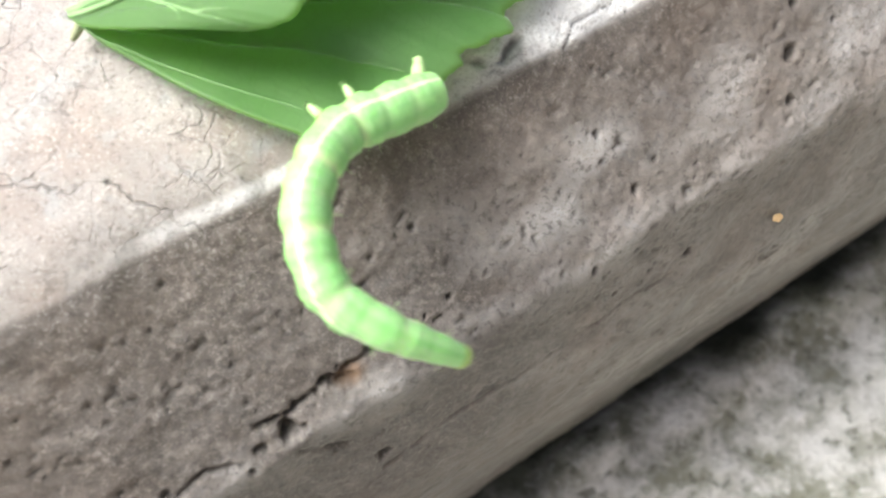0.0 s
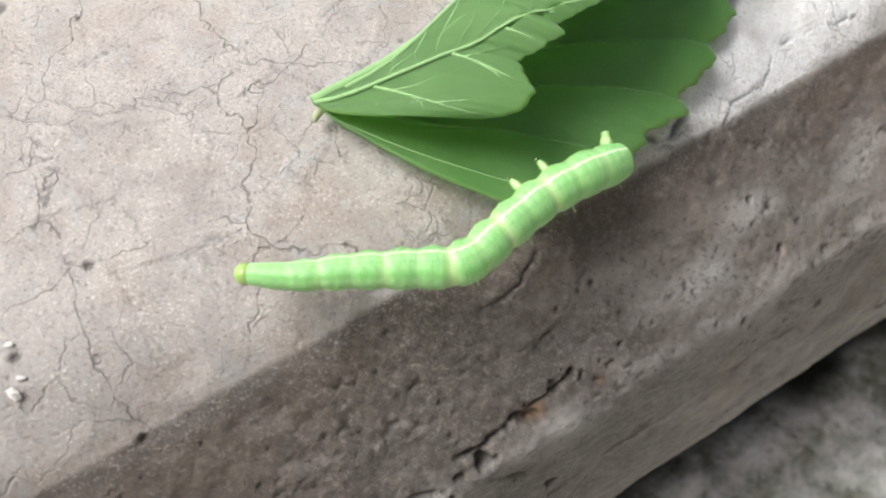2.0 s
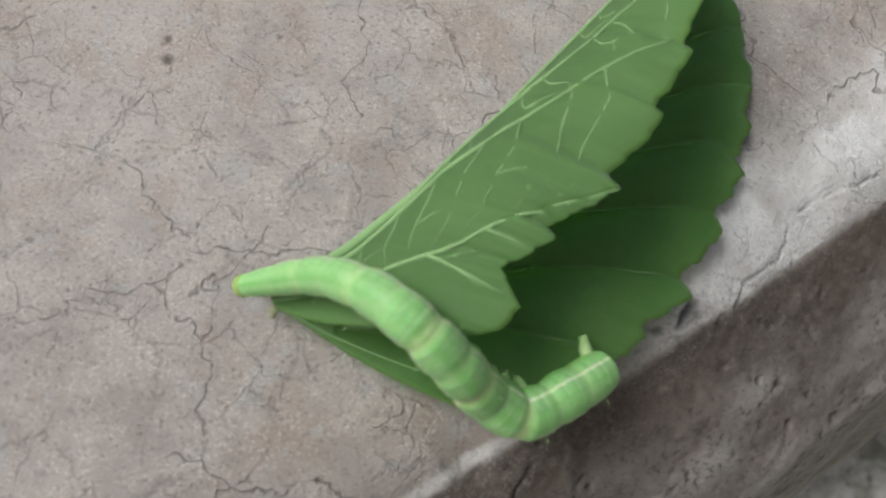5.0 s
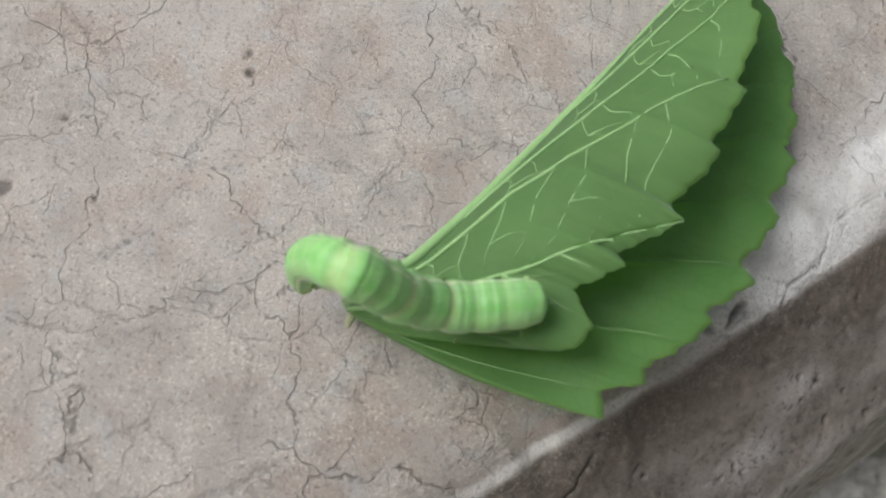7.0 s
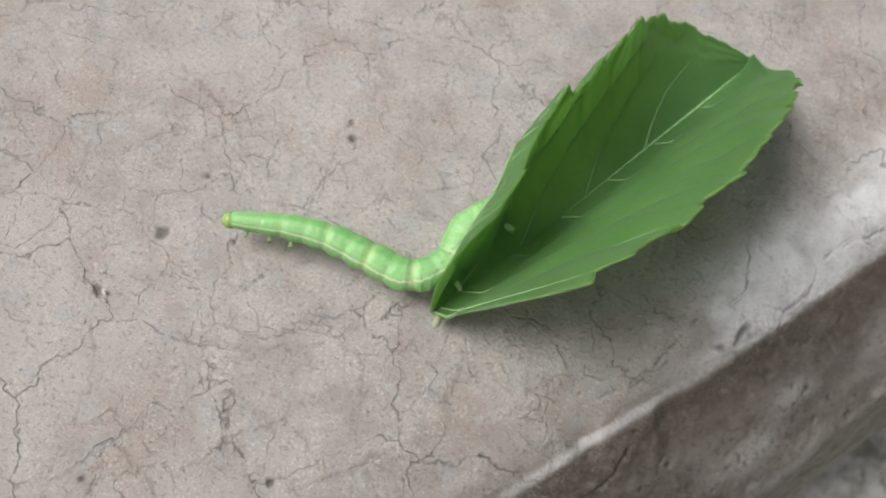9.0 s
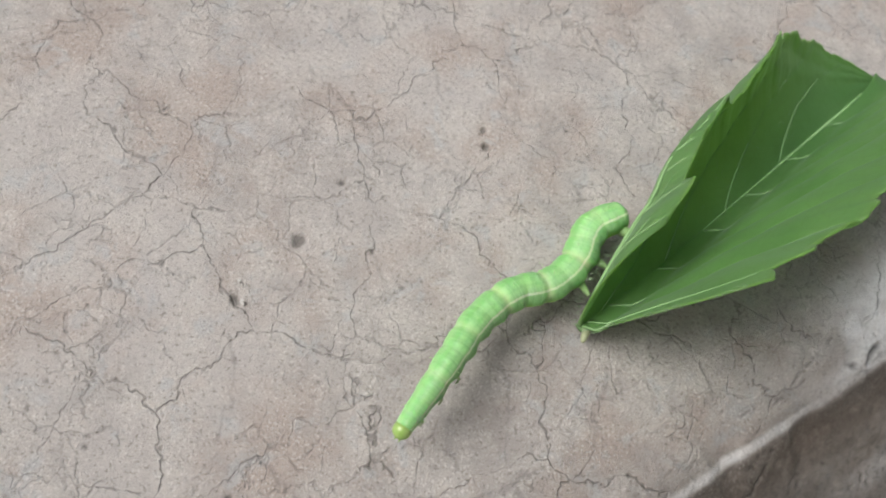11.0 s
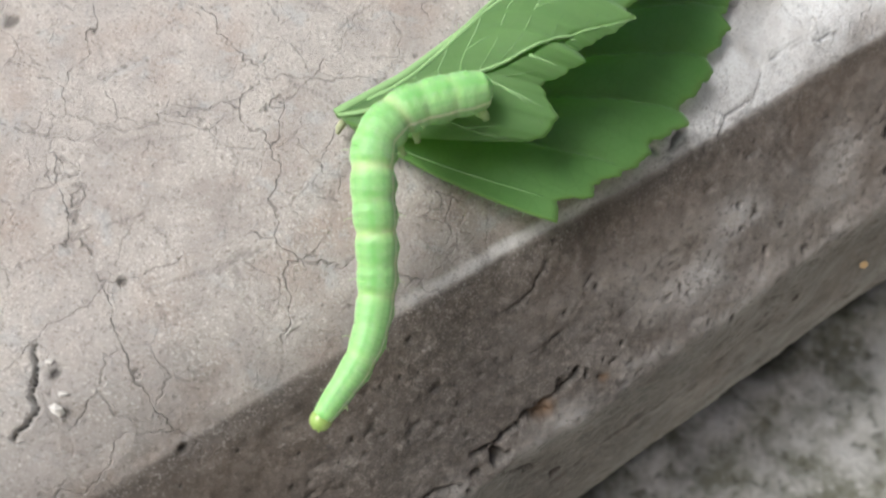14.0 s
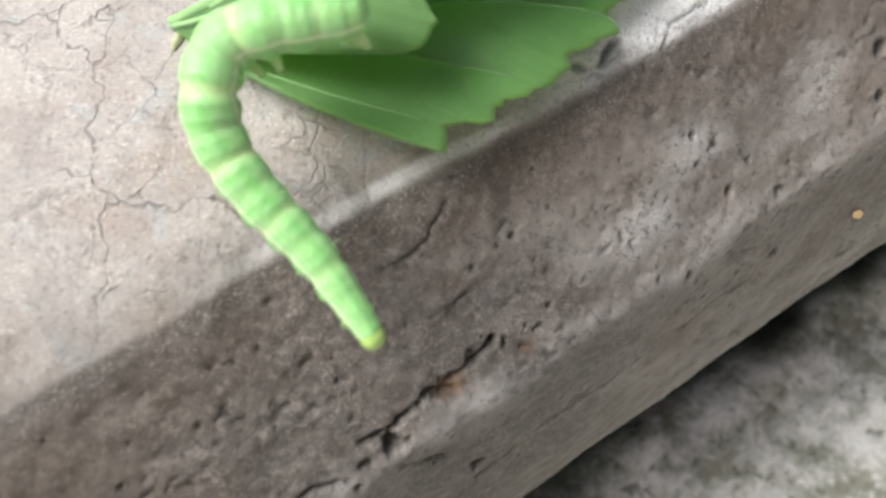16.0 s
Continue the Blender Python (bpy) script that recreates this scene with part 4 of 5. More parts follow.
craze(.6, (1.1, -94.3), (2.0, -92.9), (5.8, -91.4), (9.6, -89.4), (14.2, -88.9))
craze(.5, (7.0, -103.5), (6.8, -100.2), (8.1, -98.1), (12.1, -98.0), (16.3, -97.9))
craze(.4, (7.9, -97.8), (7.1, -93.5), (7.1, -90.7))
craze(.5, (-3.3, -98.9), (-2.1, -96.8), (0.9, -93.9))
craze(.4, (-34.4, -89.2), (-31.0, -95.8), (-27.9, -97.2), (-25.4, -100.0), (-23.1, -103.8))
craze(.5, (-11.8, -100.5), (-9.6, -103.9), (-7.6, -108.4), (-4.6, -106.9), (-0.2, -106.6))
craze(.5, (-12.3, -112.6), (-11.0, -109.1))
craze(.5, (19.2, -97.0), (18.9, -92.2), (18.9, -90.3))
craze(.9, (31.4, -46.6), (33.8, -45.1), (36.6, -43.0), (37.6, -41.5))
craze(.7, (42.3, -43.3), (45.1, -43.8), (49.2, -43.7), (52.3, -43.4), (55.8, -41.4))
craze(1.3, (46.7, -41.7), (48.7, -41.3), (50.3, -41.3))
craze(.5, (12.8, -56.0), (11.9, -53.4), (10.1, -51.4), (9.6, -48.7))
craze(.4, (10.3, -57.0), (11.5, -55.2), (12.1, -52.5))
craze(.6, (21.9, -49.3), (20.0, -45.8), (19.6, -43.5))
craze(.5, (4.1, -54.9), (6.9, -53.2), (10.0, -51.8), (12.8, -49.8))
craze(.4, (17.3, -50.3), (20.9, -49.1))
craze(.9, (24.6, -57.9), (26.0, -58.0), (27.4, -58.0))
craze(.6, (19.7, -102.3), (18.4, -98.3), (18.8, -94.4), (18.6, -91.8))
craze(.5, (30.9, -106.0), (30.1, -101.5), (29.1, -98.1), (28.0, -93.9))
craze(.8, (27.7, -97.9), (27.5, -95.2))
craze(.7, (25.8, -92.3), (25.3, -89.9), (27.8, -88.5), (31.2, -88.4), (34.4, -88.0), (38.8, -86.1))
craze(.6, (5.6, -109.2), (6.6, -104.9), (7.3, -101.3), (7.6, -98.9), (9.3, -97.5), (12.4, -97.6))
craze(.5, (-7.4, -108.6), (-2.1, -105.7), (3.1, -105.5), (7.3, -106.3))
craze(.7, (26.8, -85.3), (26.7, -80.9), (26.4, -77.5))
craze(.7, (19.6, -79.7), (23.2, -78.9), (27.2, -77.5))
craze(.8, (22.7, -71.9), (25.9, -72.6), (28.7, -73.1), (28.5, -75.5))
craze(.7, (28.7, -73.1), (28.8, -70.0), (28.7, -67.6))
craze(.6, (19.0, -85.3), (19.7, -81.4), (18.5, -77.8))
craze(.5, (29.8, -80.5), (34.4, -79.0), (35.7, -74.9), (39.3, -71.0))
craze(.4, (10.5, -89.2), (10.0, -85.2))
craze(.4, (49.2, -96.1), (46.0, -91.8), (43.5, -84.4), (39.8, -79.9))
craze(.5, (35.5, -73.2), (39.2, -70.9), (43.6, -69.5))
craze(.7, (-0.4, -79.6), (-3.1, -78.5), (-4.1, -77.9))
craze(.5, (-18.3, -83.2), (-19.0, -81.3), (-21.2, -76.6))
craze(.7, (6.3, -53.7), (9.8, -52.0), (12.1, -52.1), (12.6, -55.5), (10.5, -58.3))
craze(.5, (17.3, -59.6), (15.7, -57.5), (13.2, -55.2))
craze(.5, (11.1, -50.4), (9.7, -45.5))
craze(.5, (-21.0, -69.4), (-20.0, -65.9), (-20.2, -62.6))
craze(.5, (-7.5, -55.8), (-4.3, -55.2), (-0.9, -53.8), (2.3, -54.4), (6.0, -53.2))
craze(.5, (-8.7, -68.4), (-10.7, -64.5), (-12.3, -62.6))
craze(.5, (88.2, -66.6), (89.1, -60.1), (90.6, -53.3))
craze(.4, (85.9, -74.1), (84.0, -67.9), (88.2, -66.6))
craze(.7, (-7.2, -56.0), (-7.4, -53.0), (-7.0, -50.3), (-6.8, -47.3), (-6.5, -44.9), (-6.9, -41.9))
craze(.4, (0.9, -53.9), (0.4, -50.4), (-0.7, -47.4))
craze(.4, (-11.0, -60.2), (-10.5, -57.9), (-11.3, -55.2))
craze(.9, (54.2, -44.3), (57.4, -41.4), (60.1, -41.2), (61.7, -40.9), (62.0, -39.9))
craze(1.3, (46.2, -42.8), (49.2, -41.8), (51.9, -41.9))
craze(1.2, (54.7, -40.2), (56.2, -40.7))
craze(.5, (16.1, -72.3), (15.3, -69.4), (15.6, -68.0), (14.0, -68.2))
craze(.4, (21.2, -73.1), (21.8, -70.3), (21.6, -66.3))
craze(.5, (28.0, -70.2), (27.7, -66.1), (25.2, -64.2))
craze(.5, (-3.4, -78.1), (0.5, -79.5), (1.9, -79.1), (7.7, -77.9))
craze(.7, (65.4, -45.2), (66.8, -45.7), (70.4, -45.1), (74.9, -44.7))
PITS += [(-17.7, -52.7, 0.5, 0.4), (-19.0, -51.3, 0.25, 0.1)]
build_ledge()
build_ground()
build_sky_blocker()
leaf, folded_half, base_lobe = build_leaf()
bug, rings = build_caterpillar()


def grain(name, along, out, lift, size, mat, label, category):
    """One loose crumb resting on the ledge."""
    rng = random.Random(int(along * 10))
    bm = bmesh.new()
    bmesh.ops.create_icosphere(bm, subdivisions=1, radius=size / 1000)
    for v in bm.verts:
        v.co *= 0.6 + 0.7 * rng.random()
        v.co.y *= 0.6
        v.co.z *= 0.45
    me = bpy.data.meshes.new(name)
    bm.to_mesh(me)
    me.materials.append(mat)
    ob = new(name, me)
    p = (ALONG * along + OUT * out) / 1000
    ob.matrix_world = pose(p.x, p.y, lift / 1000, 0, 0, along * 40)
    return tagged(ob, label, category, group="crumbs on the ledge")


grain("crumb", 77.4, -18.1, -27.9, 0.9, GRIT_TAN, "tiny tan crumb on the ledge's face", "crumb")
grain("crumb", -17.7, -53.9, 0.1, 0.42, GRIT_PALE, "white grit chip beside a crack", "crumb")
grain("crumb", -19.0, -49.6, -0.3, 0.75, GRIT_PALE, "white grit chip beside a crack", "crumb")
grain("crumb", -17.9, -50.6, -0.2, 0.5, GRIT_PALE, "white grit chip beside a crack", "crumb")
grain("crumb", -15.2, -86.3, 0.3, 0.4, GRIT_PALE, "white grit chip on the concrete top", "crumb")
grain("crumb", -14.4, -88.7, 0.3, 0.3, GRIT_PALE, "white grit chip on the concrete top", "crumb")

LEAF_POSES = [  # seconds, shift of the base in millimetres, roll about the midrib, pitch, yaw
    (0.0, 0.2, -0.9, 0, 0, 0, 0), (2.5, 0.2, -0.9, 0, 0, 0, 0), (3.5, -0.2, -0.3, 0, 0, 0, 0), (5.0, -0.6, 0.4, 0, 0, 0, 0), (5.2, -0.6, 0.4, 0, 0, 0, 0), (7.3, -1.2, -0.8, 0, -12, -0.8, 2.0), (7.5, -1.2, -0.8, 0, -13, -0.9, 2.0), (8.0, -1.2, -0.6, 0, -14, -1, 2.8), (8.3, -0.9, 0.4, 0, -11, -0.5, 3.4), (8.5, -0.1, 1.0, 0, -9, 0, 3.0),
    (8.7, -1.7, 1.3, 0.4, -36, 2, 3.8), (9.0, -1.2, 0.4, 0.9, -67.5, 2.0, -4.4), (9.5, -1.1, 0.3, 0.8, -70, 0.6, -4.6), (12.0, -1.0, 0.7, 1.0, -77.4, 2.1, -5.1),
    (13.0, -0.2, 0.2, 0.9, -74, -3, -2.4), (13.1, -1, 0.6, 1.0, -38, 1, -2), (13.2, -0.1, 0.2, 0, -3, 0, 0), (14.0, 0.2, -0.4, 0, 0, 0, 0), (16.0, 0.3, -0.7, 0, 0, 0, 0)]
LOBE_TURN = 16
FOLD_ROWS = [(0.0, 5, 12), (2.5, 4, 10), (3.5, 1, 6), (5.2, 0, 1), (7.3, 19, 4), (7.5, 19, 4), (8.0, 17, 4), (8.3, 4, 4), (8.5, -3, 4), (8.7, -4, LOBE_TURN), (9.0, -5, LOBE_TURN), (9.5, -2, LOBE_TURN), (12.0, -2, LOBE_TURN), (13.0, -1, LOBE_TURN),
             (13.1, -4, LOBE_TURN), (13.2, 2, 10), (14.0, 6, 22), (16.0, 8, 28)]  # how far the folded half opens and its base lobe turns in, degrees
LEAF_ROWS = [(t, pose((LEAF_BASE.x + x) / 1000, (LEAF_BASE.y + y) / 1000, (LEAF_BASE.z + z) / 1000, roll, pitch, LEAF_YAW + yaw)) for t, x, y, z, roll, pitch, yaw in LEAF_POSES]

# which way the caterpillar's back faces, at the tail and at the head
BACKS = [(0.0, (0.75, -0.6, 0.25), (0.8, -0.3, 0.5)), (1.5, (0.7, -0.6, 0.3), (0.7, -0.3, 0.6)), (3.0, (0.25, -0.75, 0.6), (0.2, -0.2, 0.95)), (5.2, (0.25, -0.75, 0.6), (0, -0.2, 1)), (7.3, (-0.2, -0.3, 0.9), (-0.6, 0, 0.7)), (8.2, (-0.2, -0.2, 0.95), (-0.1, 0.3, 0.95)),
         (9.0, (-0.75, 0.45, 0.45), (0, 0.4, 0.9)), (13.0, (-0.75, 0.45, 0.45), (-0.3, 0.3, 0.9)), (13.2, (-0.3, -0.1, 0.95), (-0.2, 0.0, 1)), (16.0, (-0.2, -0.2, 0.95), (0.2, 0.2, 0.95))]


def back_at(t):
    ts = [b[0] for b in BACKS]
    return [Vector([float(np.interp(t, ts, [b[k][c] for b in BACKS])) for c in range(3)]) for k in (1, 2)]


bend(0, (8.0, 54.5, 3.0), (4.8, 52.0, 4.0), (1.2, 49.0, 5.0), (-0.3, 44.8, 6.0), (-0.2, 40.7, 6.0), (1.9, 36.2, 5.0), (5.9, 34.2, 4.0), (9.2, 33.7, 2.0), (11.7, 33.5, 0.0))
bend(0.2, (5.3, 54.7, 3.0), (2.2, 52.4, 4.0), (-0.9, 49.7, 5.0), (-2.8, 45.7, 6.0), (-2.8, 41.3, 6.0), (-1.6, 37.7, 5.0), (0.4, 34.5, 4.0), (2.4, 32.5, 2.0), (5.0, 30.8, 0.0))
bend(0.5, (7.8, 54.5, 3.0), (4.8, 51.9, 4.0), (1.0, 49.2, 5.0), (-0.7, 45.5, 6.0), (-0.8, 41.3, 6.0), (-0.9, 37.2, 5.0), (-0.2, 32.8, 4.0), (0.5, 28.6, 2.0), (1.0, 24.6, 0.0))
bend(0.7, (7.9, 56.9, 3.0), (4.2, 54.1, 4.0), (0.7, 50.7, 5.0), (-1.5, 47.3, 5.0), (-2.5, 42.8, 5.0), (-3.2, 38.0, 5.0), (-4.0, 33.7, 4.0), (-4.7, 29.2, 3.0), (-5.1, 25.1, 2.0))
bend(1, (7.2, 55.0, 3.0), (2.9, 52.1, 4.0), (-0.3, 49.0, 4.0), (-2.3, 44.9, 5.0), (-4.1, 40.7, 5.0), (-7.2, 36.2, 5.0), (-11.1, 32.5, 5.0), (-14.0, 29.6, 4.0), (-16.7, 26.9, 4.0))
bend(1.5, (7.2, 55.3, 3.0), (3.4, 52.1, 4.0), (-0.4, 48.5, 4.0), (-3.8, 44.9, 5.0), (-7.8, 40.9, 5.0), (-11.3, 37.7, 5.0), (-14.8, 34.8, 5.0), (-17.4, 32.4, 4.0), (-19.2, 30.3, 4.0))
bend(2, (7.2, 55.4, 3.0), (3.6, 53.0, 4.0), (0.0, 50.3, 4.0), (-3.5, 46.6, 4.0), (-6.8, 43.2, 4.0), (-11.7, 42.2, 4.0), (-16.5, 41.5, 4.0), (-21.3, 40.6, 4.0), (-25.5, 40.4, 4.0))
bend(2.5, (7.4, 55.8, 3.0), (3.6, 53.0, 4.0), (-0.1, 50.0, 4.0), (-3.6, 46.3, 4.0), (-7.5, 43.2, 5.0), (-11.9, 41.5, 5.0), (-16.6, 39.7, 5.0), (-20.7, 37.8, 5.0), (-24.2, 37.0, 5.0))
bend(2.8, (8.4, 56.3, 3.0), (4.3, 53.5, 4.0), (0.9, 50.4, 4.0), (-2.8, 46.7, 5.0), (-6.8, 44.8, 6.0), (-11.9, 45.3, 7.0), (-16.0, 46.5, 8.0), (-19.1, 48.2, 9.0), (-22.4, 50.6, 9.0))
bend(3, (7.4, 56.2, 3.0), (3.7, 53.1, 4.0), (0.1, 49.3, 5.0), (-3.0, 46.3, 6.0), (-6.5, 45.2, 7.0), (-10.2, 46.9, 9.0), (-12.4, 49.6, 11.0), (-13.9, 52.1, 13.0), (-14.6, 57.6, 14.0))
bend(3.2, (6.8, 55.6, 3.0), (3.1, 52.3, 4.0), (-0.6, 49.8, 5.0), (-4.1, 47.1, 6.0), (-7.8, 47.9, 7.0), (-10.6, 51.2, 9.0), (-12.4, 54.5, 11.0), (-14.1, 58.9, 12.0), (-15.5, 64.8, 12.0))
bend(3.5, (6.2, 56.5, 3.0), (2.8, 53.5, 4.0), (-0.8, 50.5, 5.0), (-4.2, 48.5, 6.0), (-7.5, 48.8, 8.0), (-10.4, 51.5, 10.0), (-13.0, 53.6, 12.0), (-15.6, 56.6, 12.0), (-18.9, 60.0, 10.0))
bend(4, (6.0, 56.8, 3.0), (2.6, 53.7, 4.0), (-0.8, 51.2, 5.0), (-3.8, 49.3, 7.0), (-7.1, 50.3, 11.0), (-10.5, 53.2, 13.0), (-14.1, 56.8, 12.0), (-18.2, 60.4, 9.0), (-22.9, 61.8, 4.0))
bend(4.5, (6.1, 56.8, 3.0), (2.8, 54.4, 4.0), (-0.6, 52.2, 5.0), (-3.6, 51.7, 7.0), (-7.1, 53.6, 11.0), (-10.4, 55.8, 13.0), (-13.9, 58.4, 12.0), (-18.3, 60.6, 9.0), (-25.4, 60.6, 4.0))
bend(5, (5.2, 56.6, 3.0), (1.9, 54.2, 4.0), (-1.8, 52.1, 5.0), (-5.1, 53.1, 7.0), (-8.1, 54.8, 11.0), (-11.4, 57.1, 13.0), (-14.8, 59.4, 12.0), (-19.0, 61.0, 9.0), (-25.5, 61.0, 4.0))
bend(5.2, (4.6, 56.2, 3.0), (1.2, 53.5, 4.0), (-2.7, 51.4, 5.0), (-6.0, 52.2, 7.0), (-9.3, 54.2, 11.0), (-12.6, 56.5, 13.0), (-16.3, 58.8, 12.0), (-20.5, 60.5, 9.0), (-25.9, 61.0, 4.0))
bend(6.3, (0.8, 57.8, 7.0), (-3.3, 56.6, 9.0), (-7.9, 56.3, 11.5), (-12.5, 58.0, 13.5), (-16.6, 60.4, 14.0), (-20.1, 62.1, 12.5), (-23.1, 62.6, 9.5), (-25.1, 62.3, 6.5), (-26.6, 61.9, 3.5))
bend(7.3, (-10.7, 59.8, 13.0), (-13.8, 59.1, 13.0), (-17.3, 58.5, 13.0), (-20.5, 58.0, 15.0), (-22.9, 57.6, 19.0), (-24.8, 57.7, 21.0), (-26.5, 58.7, 19.0), (-28.0, 59.9, 13.0), (-28.3, 60.3, 6.0))
bend(7.5, (-10.0, 60.4, 13.0), (-13.3, 59.6, 13.0), (-16.9, 59.0, 13.0), (-20.1, 58.4, 15.0), (-22.6, 58.1, 19.0), (-24.5, 58.3, 21.0), (-26.2, 59.3, 19.0), (-27.8, 60.4, 13.0), (-28.1, 60.6, 6.0))
bend(8, (-10.6, 61.3, 13.0), (-14.5, 60.4, 13.0), (-18.3, 60.2, 12.0), (-22.2, 60.4, 12.0), (-25.4, 61.4, 16.0), (-27.8, 62.3, 18.0), (-29.8, 62.9, 15.0), (-32.1, 64.6, 9.0), (-34.0, 66.1, 4.0))
bend(8.2, (-10.9, 62.9, 14.0), (-14.6, 62.1, 12.0), (-18.5, 61.7, 11.0), (-22.0, 62.3, 11.0), (-25.6, 63.8, 12.0), (-28.9, 65.8, 13.0), (-31.5, 65.8, 12.0), (-34.8, 68.3, 7.0), (-37.7, 70.5, 4.0))
bend(8.5, (-12.9, 64.8, 14.0), (-16.4, 64.3, 11.0), (-19.9, 62.5, 9.0), (-23.7, 63.4, 8.0), (-26.9, 64.8, 9.0), (-31.5, 66.9, 9.0), (-35.6, 68.5, 7.0), (-39.0, 69.4, 4.0), (-42.6, 70.5, 3.0))
bend(8.7, (-15.3, 69.5, 8.0), (-18.6, 68.4, 6.0), (-20.9, 65.4, 5.0), (-25.1, 64.4, 6.0), (-29.1, 65.4, 7.0), (-33.8, 67.9, 7.0), (-38.1, 69.5, 5.0), (-42.1, 70.0, 4.0), (-46.2, 70.8, 3.0))
bend(9, (-18.6, 74.1, 4.5), (-21.9, 71.3, 4.2), (-23.6, 67.3, 4.0), (-27.7, 65.2, 4.0), (-32.5, 66.8, 4.0), (-37.3, 68.7, 4.0), (-42.0, 69.6, 4.0), (-46.0, 69.8, 4.0), (-49.3, 69.9, 4.0))
bend(9.5, (-18.3, 73.3, 4.5), (-21.8, 71.6, 4.2), (-23.4, 68.1, 4.0), (-26.5, 65.1, 4.0), (-30.9, 65.6, 4.0), (-36.1, 66.8, 4.0), (-41.1, 66.6, 4.0), (-46.5, 65.0, 5.0), (-51.3, 63.0, 5.0))
bend(9.7, (-19.1, 73.8, 4.5), (-22.2, 71.8, 4.2), (-23.8, 68.0, 4.0), (-26.6, 65.4, 4.0), (-31.1, 65.6, 4.0), (-36.3, 66.3, 4.0), (-41.3, 65.5, 5.0), (-45.5, 64.7, 5.0), (-49.5, 63.4, 6.0))
bend(10.4, (-20.7, 75.0, 4.5), (-23.9, 72.9, 4.2), (-25.5, 68.8, 4.0), (-28.5, 66.0, 4.2), (-33.1, 65.2, 4.7), (-38.0, 63.5, 5.0), (-42.1, 60.5, 6.0), (-45.5, 57.9, 6.0), (-48.8, 55.1, 6.7))
bend(11.1, (-21.3, 74.9, 4.5), (-24.4, 72.8, 4.2), (-26.2, 68.5, 4.0), (-29.4, 65.4, 4.3), (-33.7, 63.5, 5.3), (-37.2, 59.9, 6.0), (-39.6, 55.4, 7.0), (-41.4, 51.4, 7.0), (-43.4, 47.5, 7.3))
bend(11.8, (-21.5, 75.2, 4.5), (-24.6, 73.0, 4.2), (-26.5, 68.6, 4.0), (-29.9, 65.2, 4.5), (-33.7, 62.2, 6.0), (-34.9, 57.4, 7.0), (-35.2, 52.3, 8.0), (-35.0, 47.7, 8.0), (-35.3, 43.2, 8.0))
bend(12, (-20.8, 75.1, 4.5), (-22.6, 71.2, 4.2), (-24.6, 67.1, 4.0), (-28.5, 63.5, 4.5), (-31.3, 59.7, 6.0), (-32.0, 53.8, 8.0), (-32.5, 48.8, 9.0), (-33.1, 44.2, 9.0), (-34.1, 39.8, 9.0))
bend(12.2, (-20.5, 74.5, 4.5), (-22.8, 70.9, 4.2), (-24.4, 66.0, 4.0), (-28.1, 62.8, 4.5), (-31.5, 58.4, 5.0), (-32.9, 52.9, 6.0), (-35.3, 48.5, 7.0), (-37.8, 44.7, 7.0), (-40.5, 41.7, 6.0))
bend(12.5, (-22.7, 75.3, 4.5), (-24.3, 71.3, 4.2), (-25.6, 67.1, 4.0), (-28.5, 63.1, 4.5), (-32.1, 59.3, 5.0), (-36.1, 55.8, 5.0), (-39.5, 52.4, 5.0), (-43.6, 50.1, 4.0), (-47.2, 47.8, 4.0))
bend(12.7, (-23.3, 75.1, 4.5), (-25.2, 71.2, 4.2), (-26.7, 67.0, 4.0), (-29.4, 63.2, 4.5), (-32.3, 58.8, 6.0), (-34.4, 54.6, 7.0), (-36.9, 50.2, 8.0), (-38.9, 47.0, 8.0), (-40.5, 45.1, 8.0))
bend(12.9, (-20.8, 74.8, 4.5), (-23.1, 70.9, 4.2), (-24.9, 66.3, 4.0), (-28.0, 63.4, 5.0), (-30.5, 58.8, 7.0), (-31.8, 53.5, 9.0), (-32.1, 48.4, 10.0), (-32.3, 43.9, 10.0), (-32.5, 39.7, 10.0))
bend(13, (-19.3, 74.7, 4.5), (-21.6, 71.2, 4.2), (-23.9, 66.3, 4.0), (-27.5, 63.0, 5.0), (-30.3, 58.2, 7.0), (-30.5, 52.5, 9.0), (-30.3, 47.7, 10.0), (-29.9, 42.8, 10.0), (-29.2, 38.2, 10.0))
bend(13.2, (-8.2, 60.7, 11.0), (-12.3, 59.5, 11.0), (-16.5, 58.1, 11.0), (-19.9, 55.8, 11.0), (-20.7, 51.9, 10.0), (-19.8, 47.8, 9.0), (-18.4, 43.1, 8.0), (-16.9, 38.0, 7.0), (-15.7, 32.6, 6.0))
bend(13.5, (-9.7, 59.8, 11.0), (-14.1, 58.6, 11.0), (-18.0, 57.2, 11.0), (-21.2, 54.3, 11.0), (-21.3, 50.7, 10.0), (-20.4, 45.9, 9.0), (-19.3, 40.7, 8.0), (-18.2, 35.8, 6.0), (-18.7, 31.2, 4.0))
bend(14, (-9.0, 58.8, 11.0), (-12.7, 57.5, 11.0), (-16.1, 55.7, 11.0), (-18.1, 52.6, 11.0), (-18.0, 48.7, 10.0), (-17.3, 44.2, 8.0), (-17.0, 39.6, 6.0), (-17.8, 34.7, 5.0), (-20.8, 29.2, 4.0))
bend(14.5, (-9.2, 58.4, 12.0), (-12.9, 56.7, 12.0), (-16.3, 55.2, 12.0), (-18.2, 53.0, 11.0), (-18.5, 48.6, 10.0), (-17.7, 43.9, 8.0), (-17.8, 38.4, 6.0), (-19.0, 33.3, 4.0), (-21.7, 27.7, 2.0))
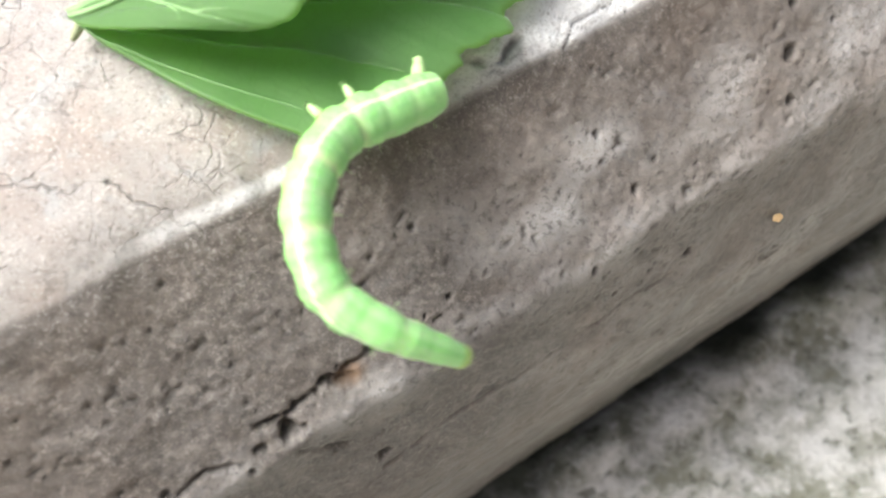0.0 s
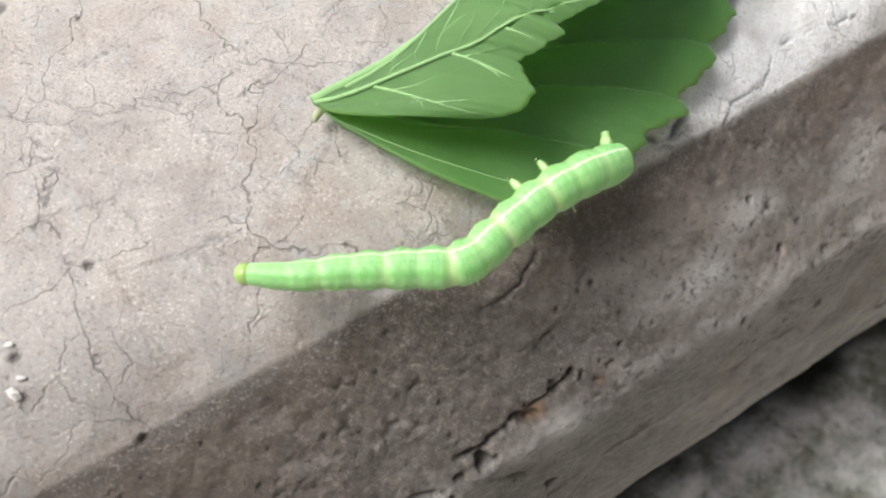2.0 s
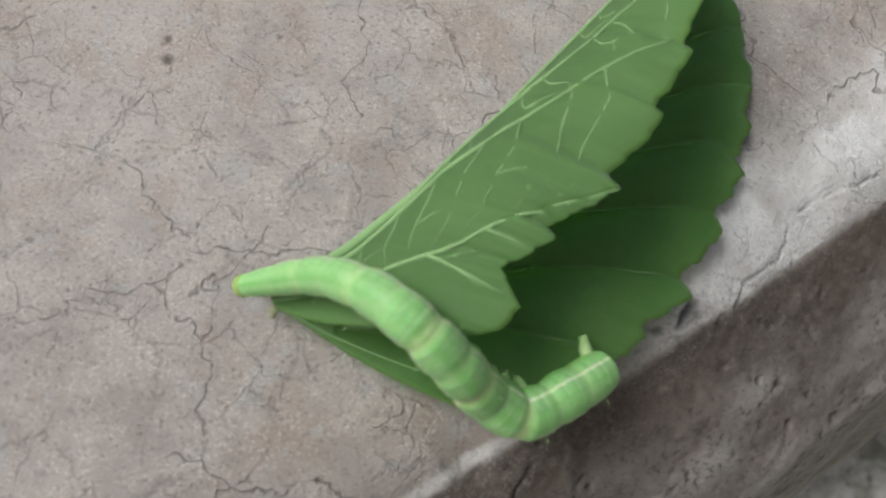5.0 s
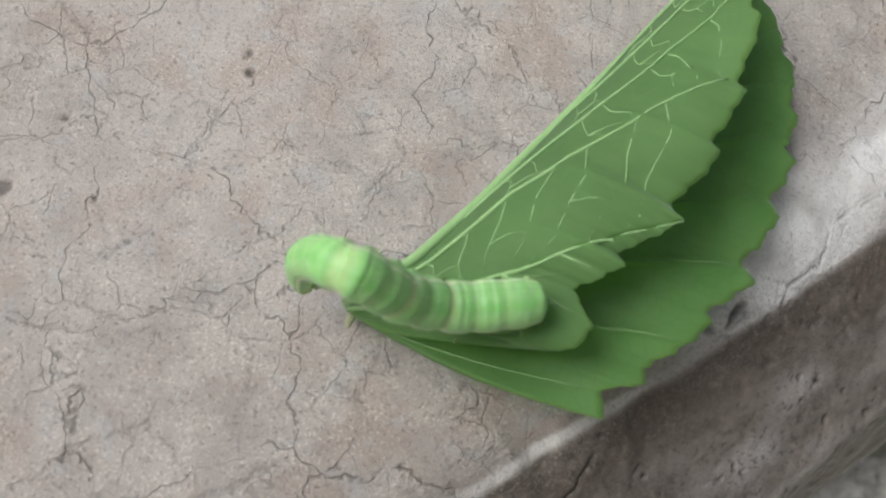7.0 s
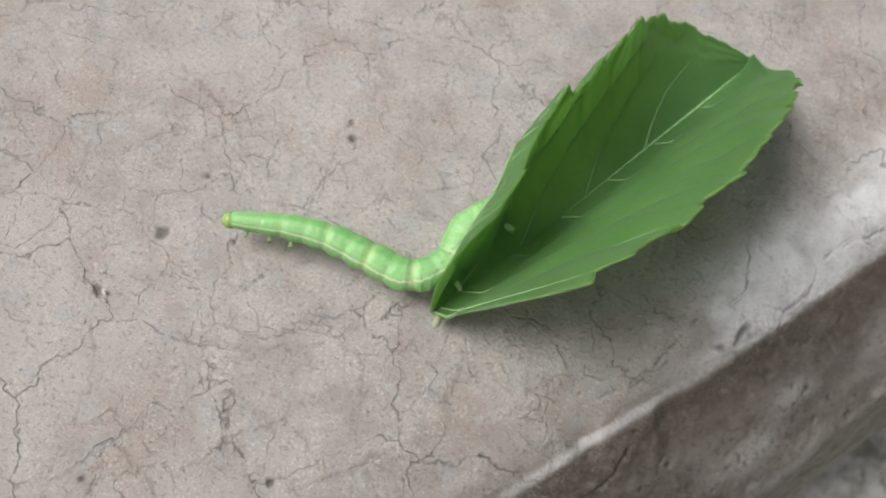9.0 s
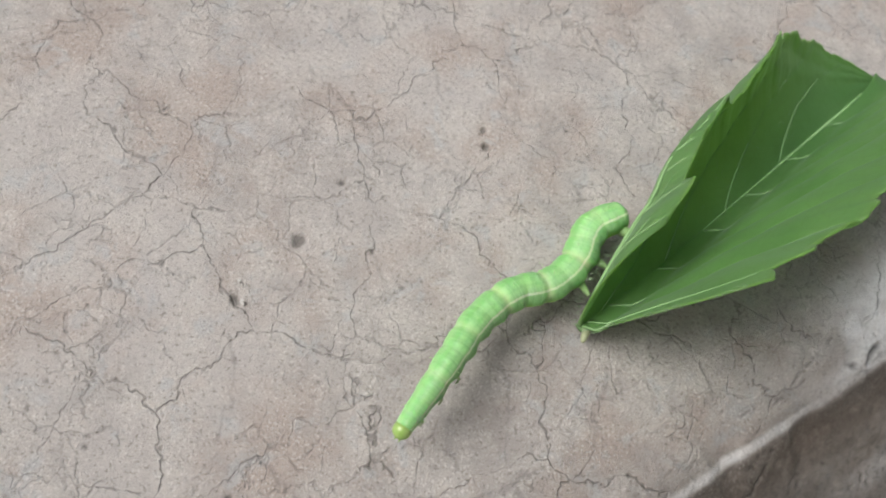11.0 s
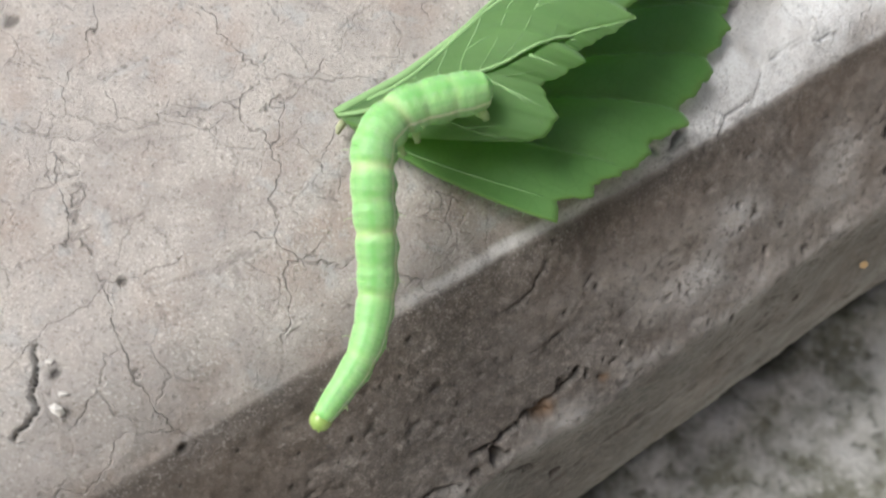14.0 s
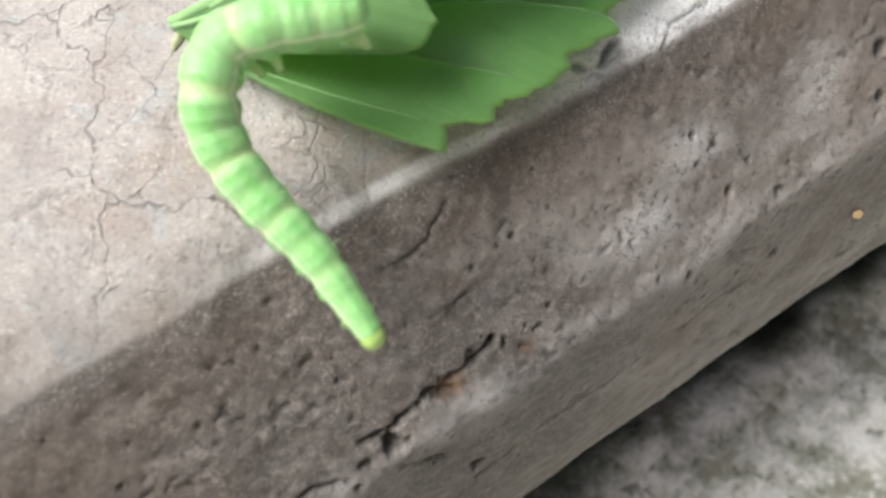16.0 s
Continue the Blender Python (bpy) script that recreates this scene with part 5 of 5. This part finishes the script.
bend(14.7, (-9.7, 57.1, 12.0), (-13.1, 56.1, 12.0), (-15.9, 54.8, 12.0), (-18.5, 52.7, 11.0), (-19.1, 48.7, 10.0), (-19.0, 44.4, 8.0), (-18.8, 40.1, 6.0), (-18.9, 34.5, 4.0), (-19.0, 27.1, 2.0))
bend(15, (-8.4, 56.2, 12.0), (-12.0, 54.9, 12.0), (-15.3, 53.1, 12.0), (-17.5, 51.0, 11.0), (-18.2, 46.9, 10.0), (-17.4, 43.0, 8.0), (-15.2, 39.4, 6.0), (-11.0, 35.8, 4.0), (-5.5, 33.4, 2.0))
bend(15.2, (-7.1, 56.1, 12.0), (-10.4, 54.9, 12.0), (-13.6, 53.1, 12.0), (-16.0, 50.8, 11.0), (-16.1, 46.5, 10.0), (-14.9, 42.9, 8.0), (-12.1, 40.4, 6.0), (-7.6, 40.3, 4.0), (-1.5, 43.3, 2.0))
bend(15.3, (-7.1, 56.0, 12.0), (-10.4, 55.1, 12.0), (-13.5, 53.3, 12.0), (-15.8, 50.8, 11.0), (-16.7, 46.5, 10.0), (-15.1, 43.0, 8.0), (-11.2, 41.2, 6.0), (-6.4, 43.0, 4.0), (-0.7, 47.9, 2.0))
bend(15.5, (-6.6, 55.8, 12.0), (-10.2, 54.3, 12.0), (-13.7, 52.6, 12.0), (-16.3, 50.6, 11.0), (-16.4, 47.0, 10.0), (-14.8, 43.9, 8.0), (-10.7, 41.4, 6.0), (-5.5, 39.9, 4.0), (0.6, 38.5, 2.0))
bend(15.8, (-9.6, 55.7, 12.0), (-12.3, 54.4, 12.0), (-15.4, 52.7, 12.0), (-17.6, 50.8, 11.0), (-17.7, 47.2, 10.0), (-16.2, 44.1, 8.0), (-12.9, 41.2, 6.0), (-8.1, 38.6, 4.0), (-3.2, 36.0, 2.0))
bend(16, (-6.8, 55.2, 12.0), (-9.5, 54.4, 12.0), (-12.6, 53.4, 12.0), (-15.4, 52.3, 11.0), (-16.2, 49.3, 10.0), (-15.5, 46.5, 8.0), (-12.7, 43.3, 6.0), (-8.5, 39.7, 4.0), (-4.3, 34.8, 2.0))


def motions():
    walk(leaf, LEAF_ROWS)
    foot, tip = leaf_space(blade_point(0, 0, -1)), leaf_space(blade_point(1, SPLIT, -1))
    for ob in (folded_half, base_lobe):
        rows = []
        for t, opened, turned in FOLD_ROWS:
            m = pose(0, 0, 0.0021, opened) @ pose(0, 0, -0.0021)
            if ob == base_lobe:
                m = m @ Matrix.Translation(foot) @ Matrix.Rotation(radians(turned), 4, tip - foot) @ Matrix.Translation(-foot)
            rows.append((t, m))
        walk(ob, rows)
    poses = [(t, ring_poses(pts, back_at(t))) for t, pts in BENDS]
    for i, ring in enumerate(rings):
        walk(ring, [(t, p[i]) for t, p in poses])


motions()
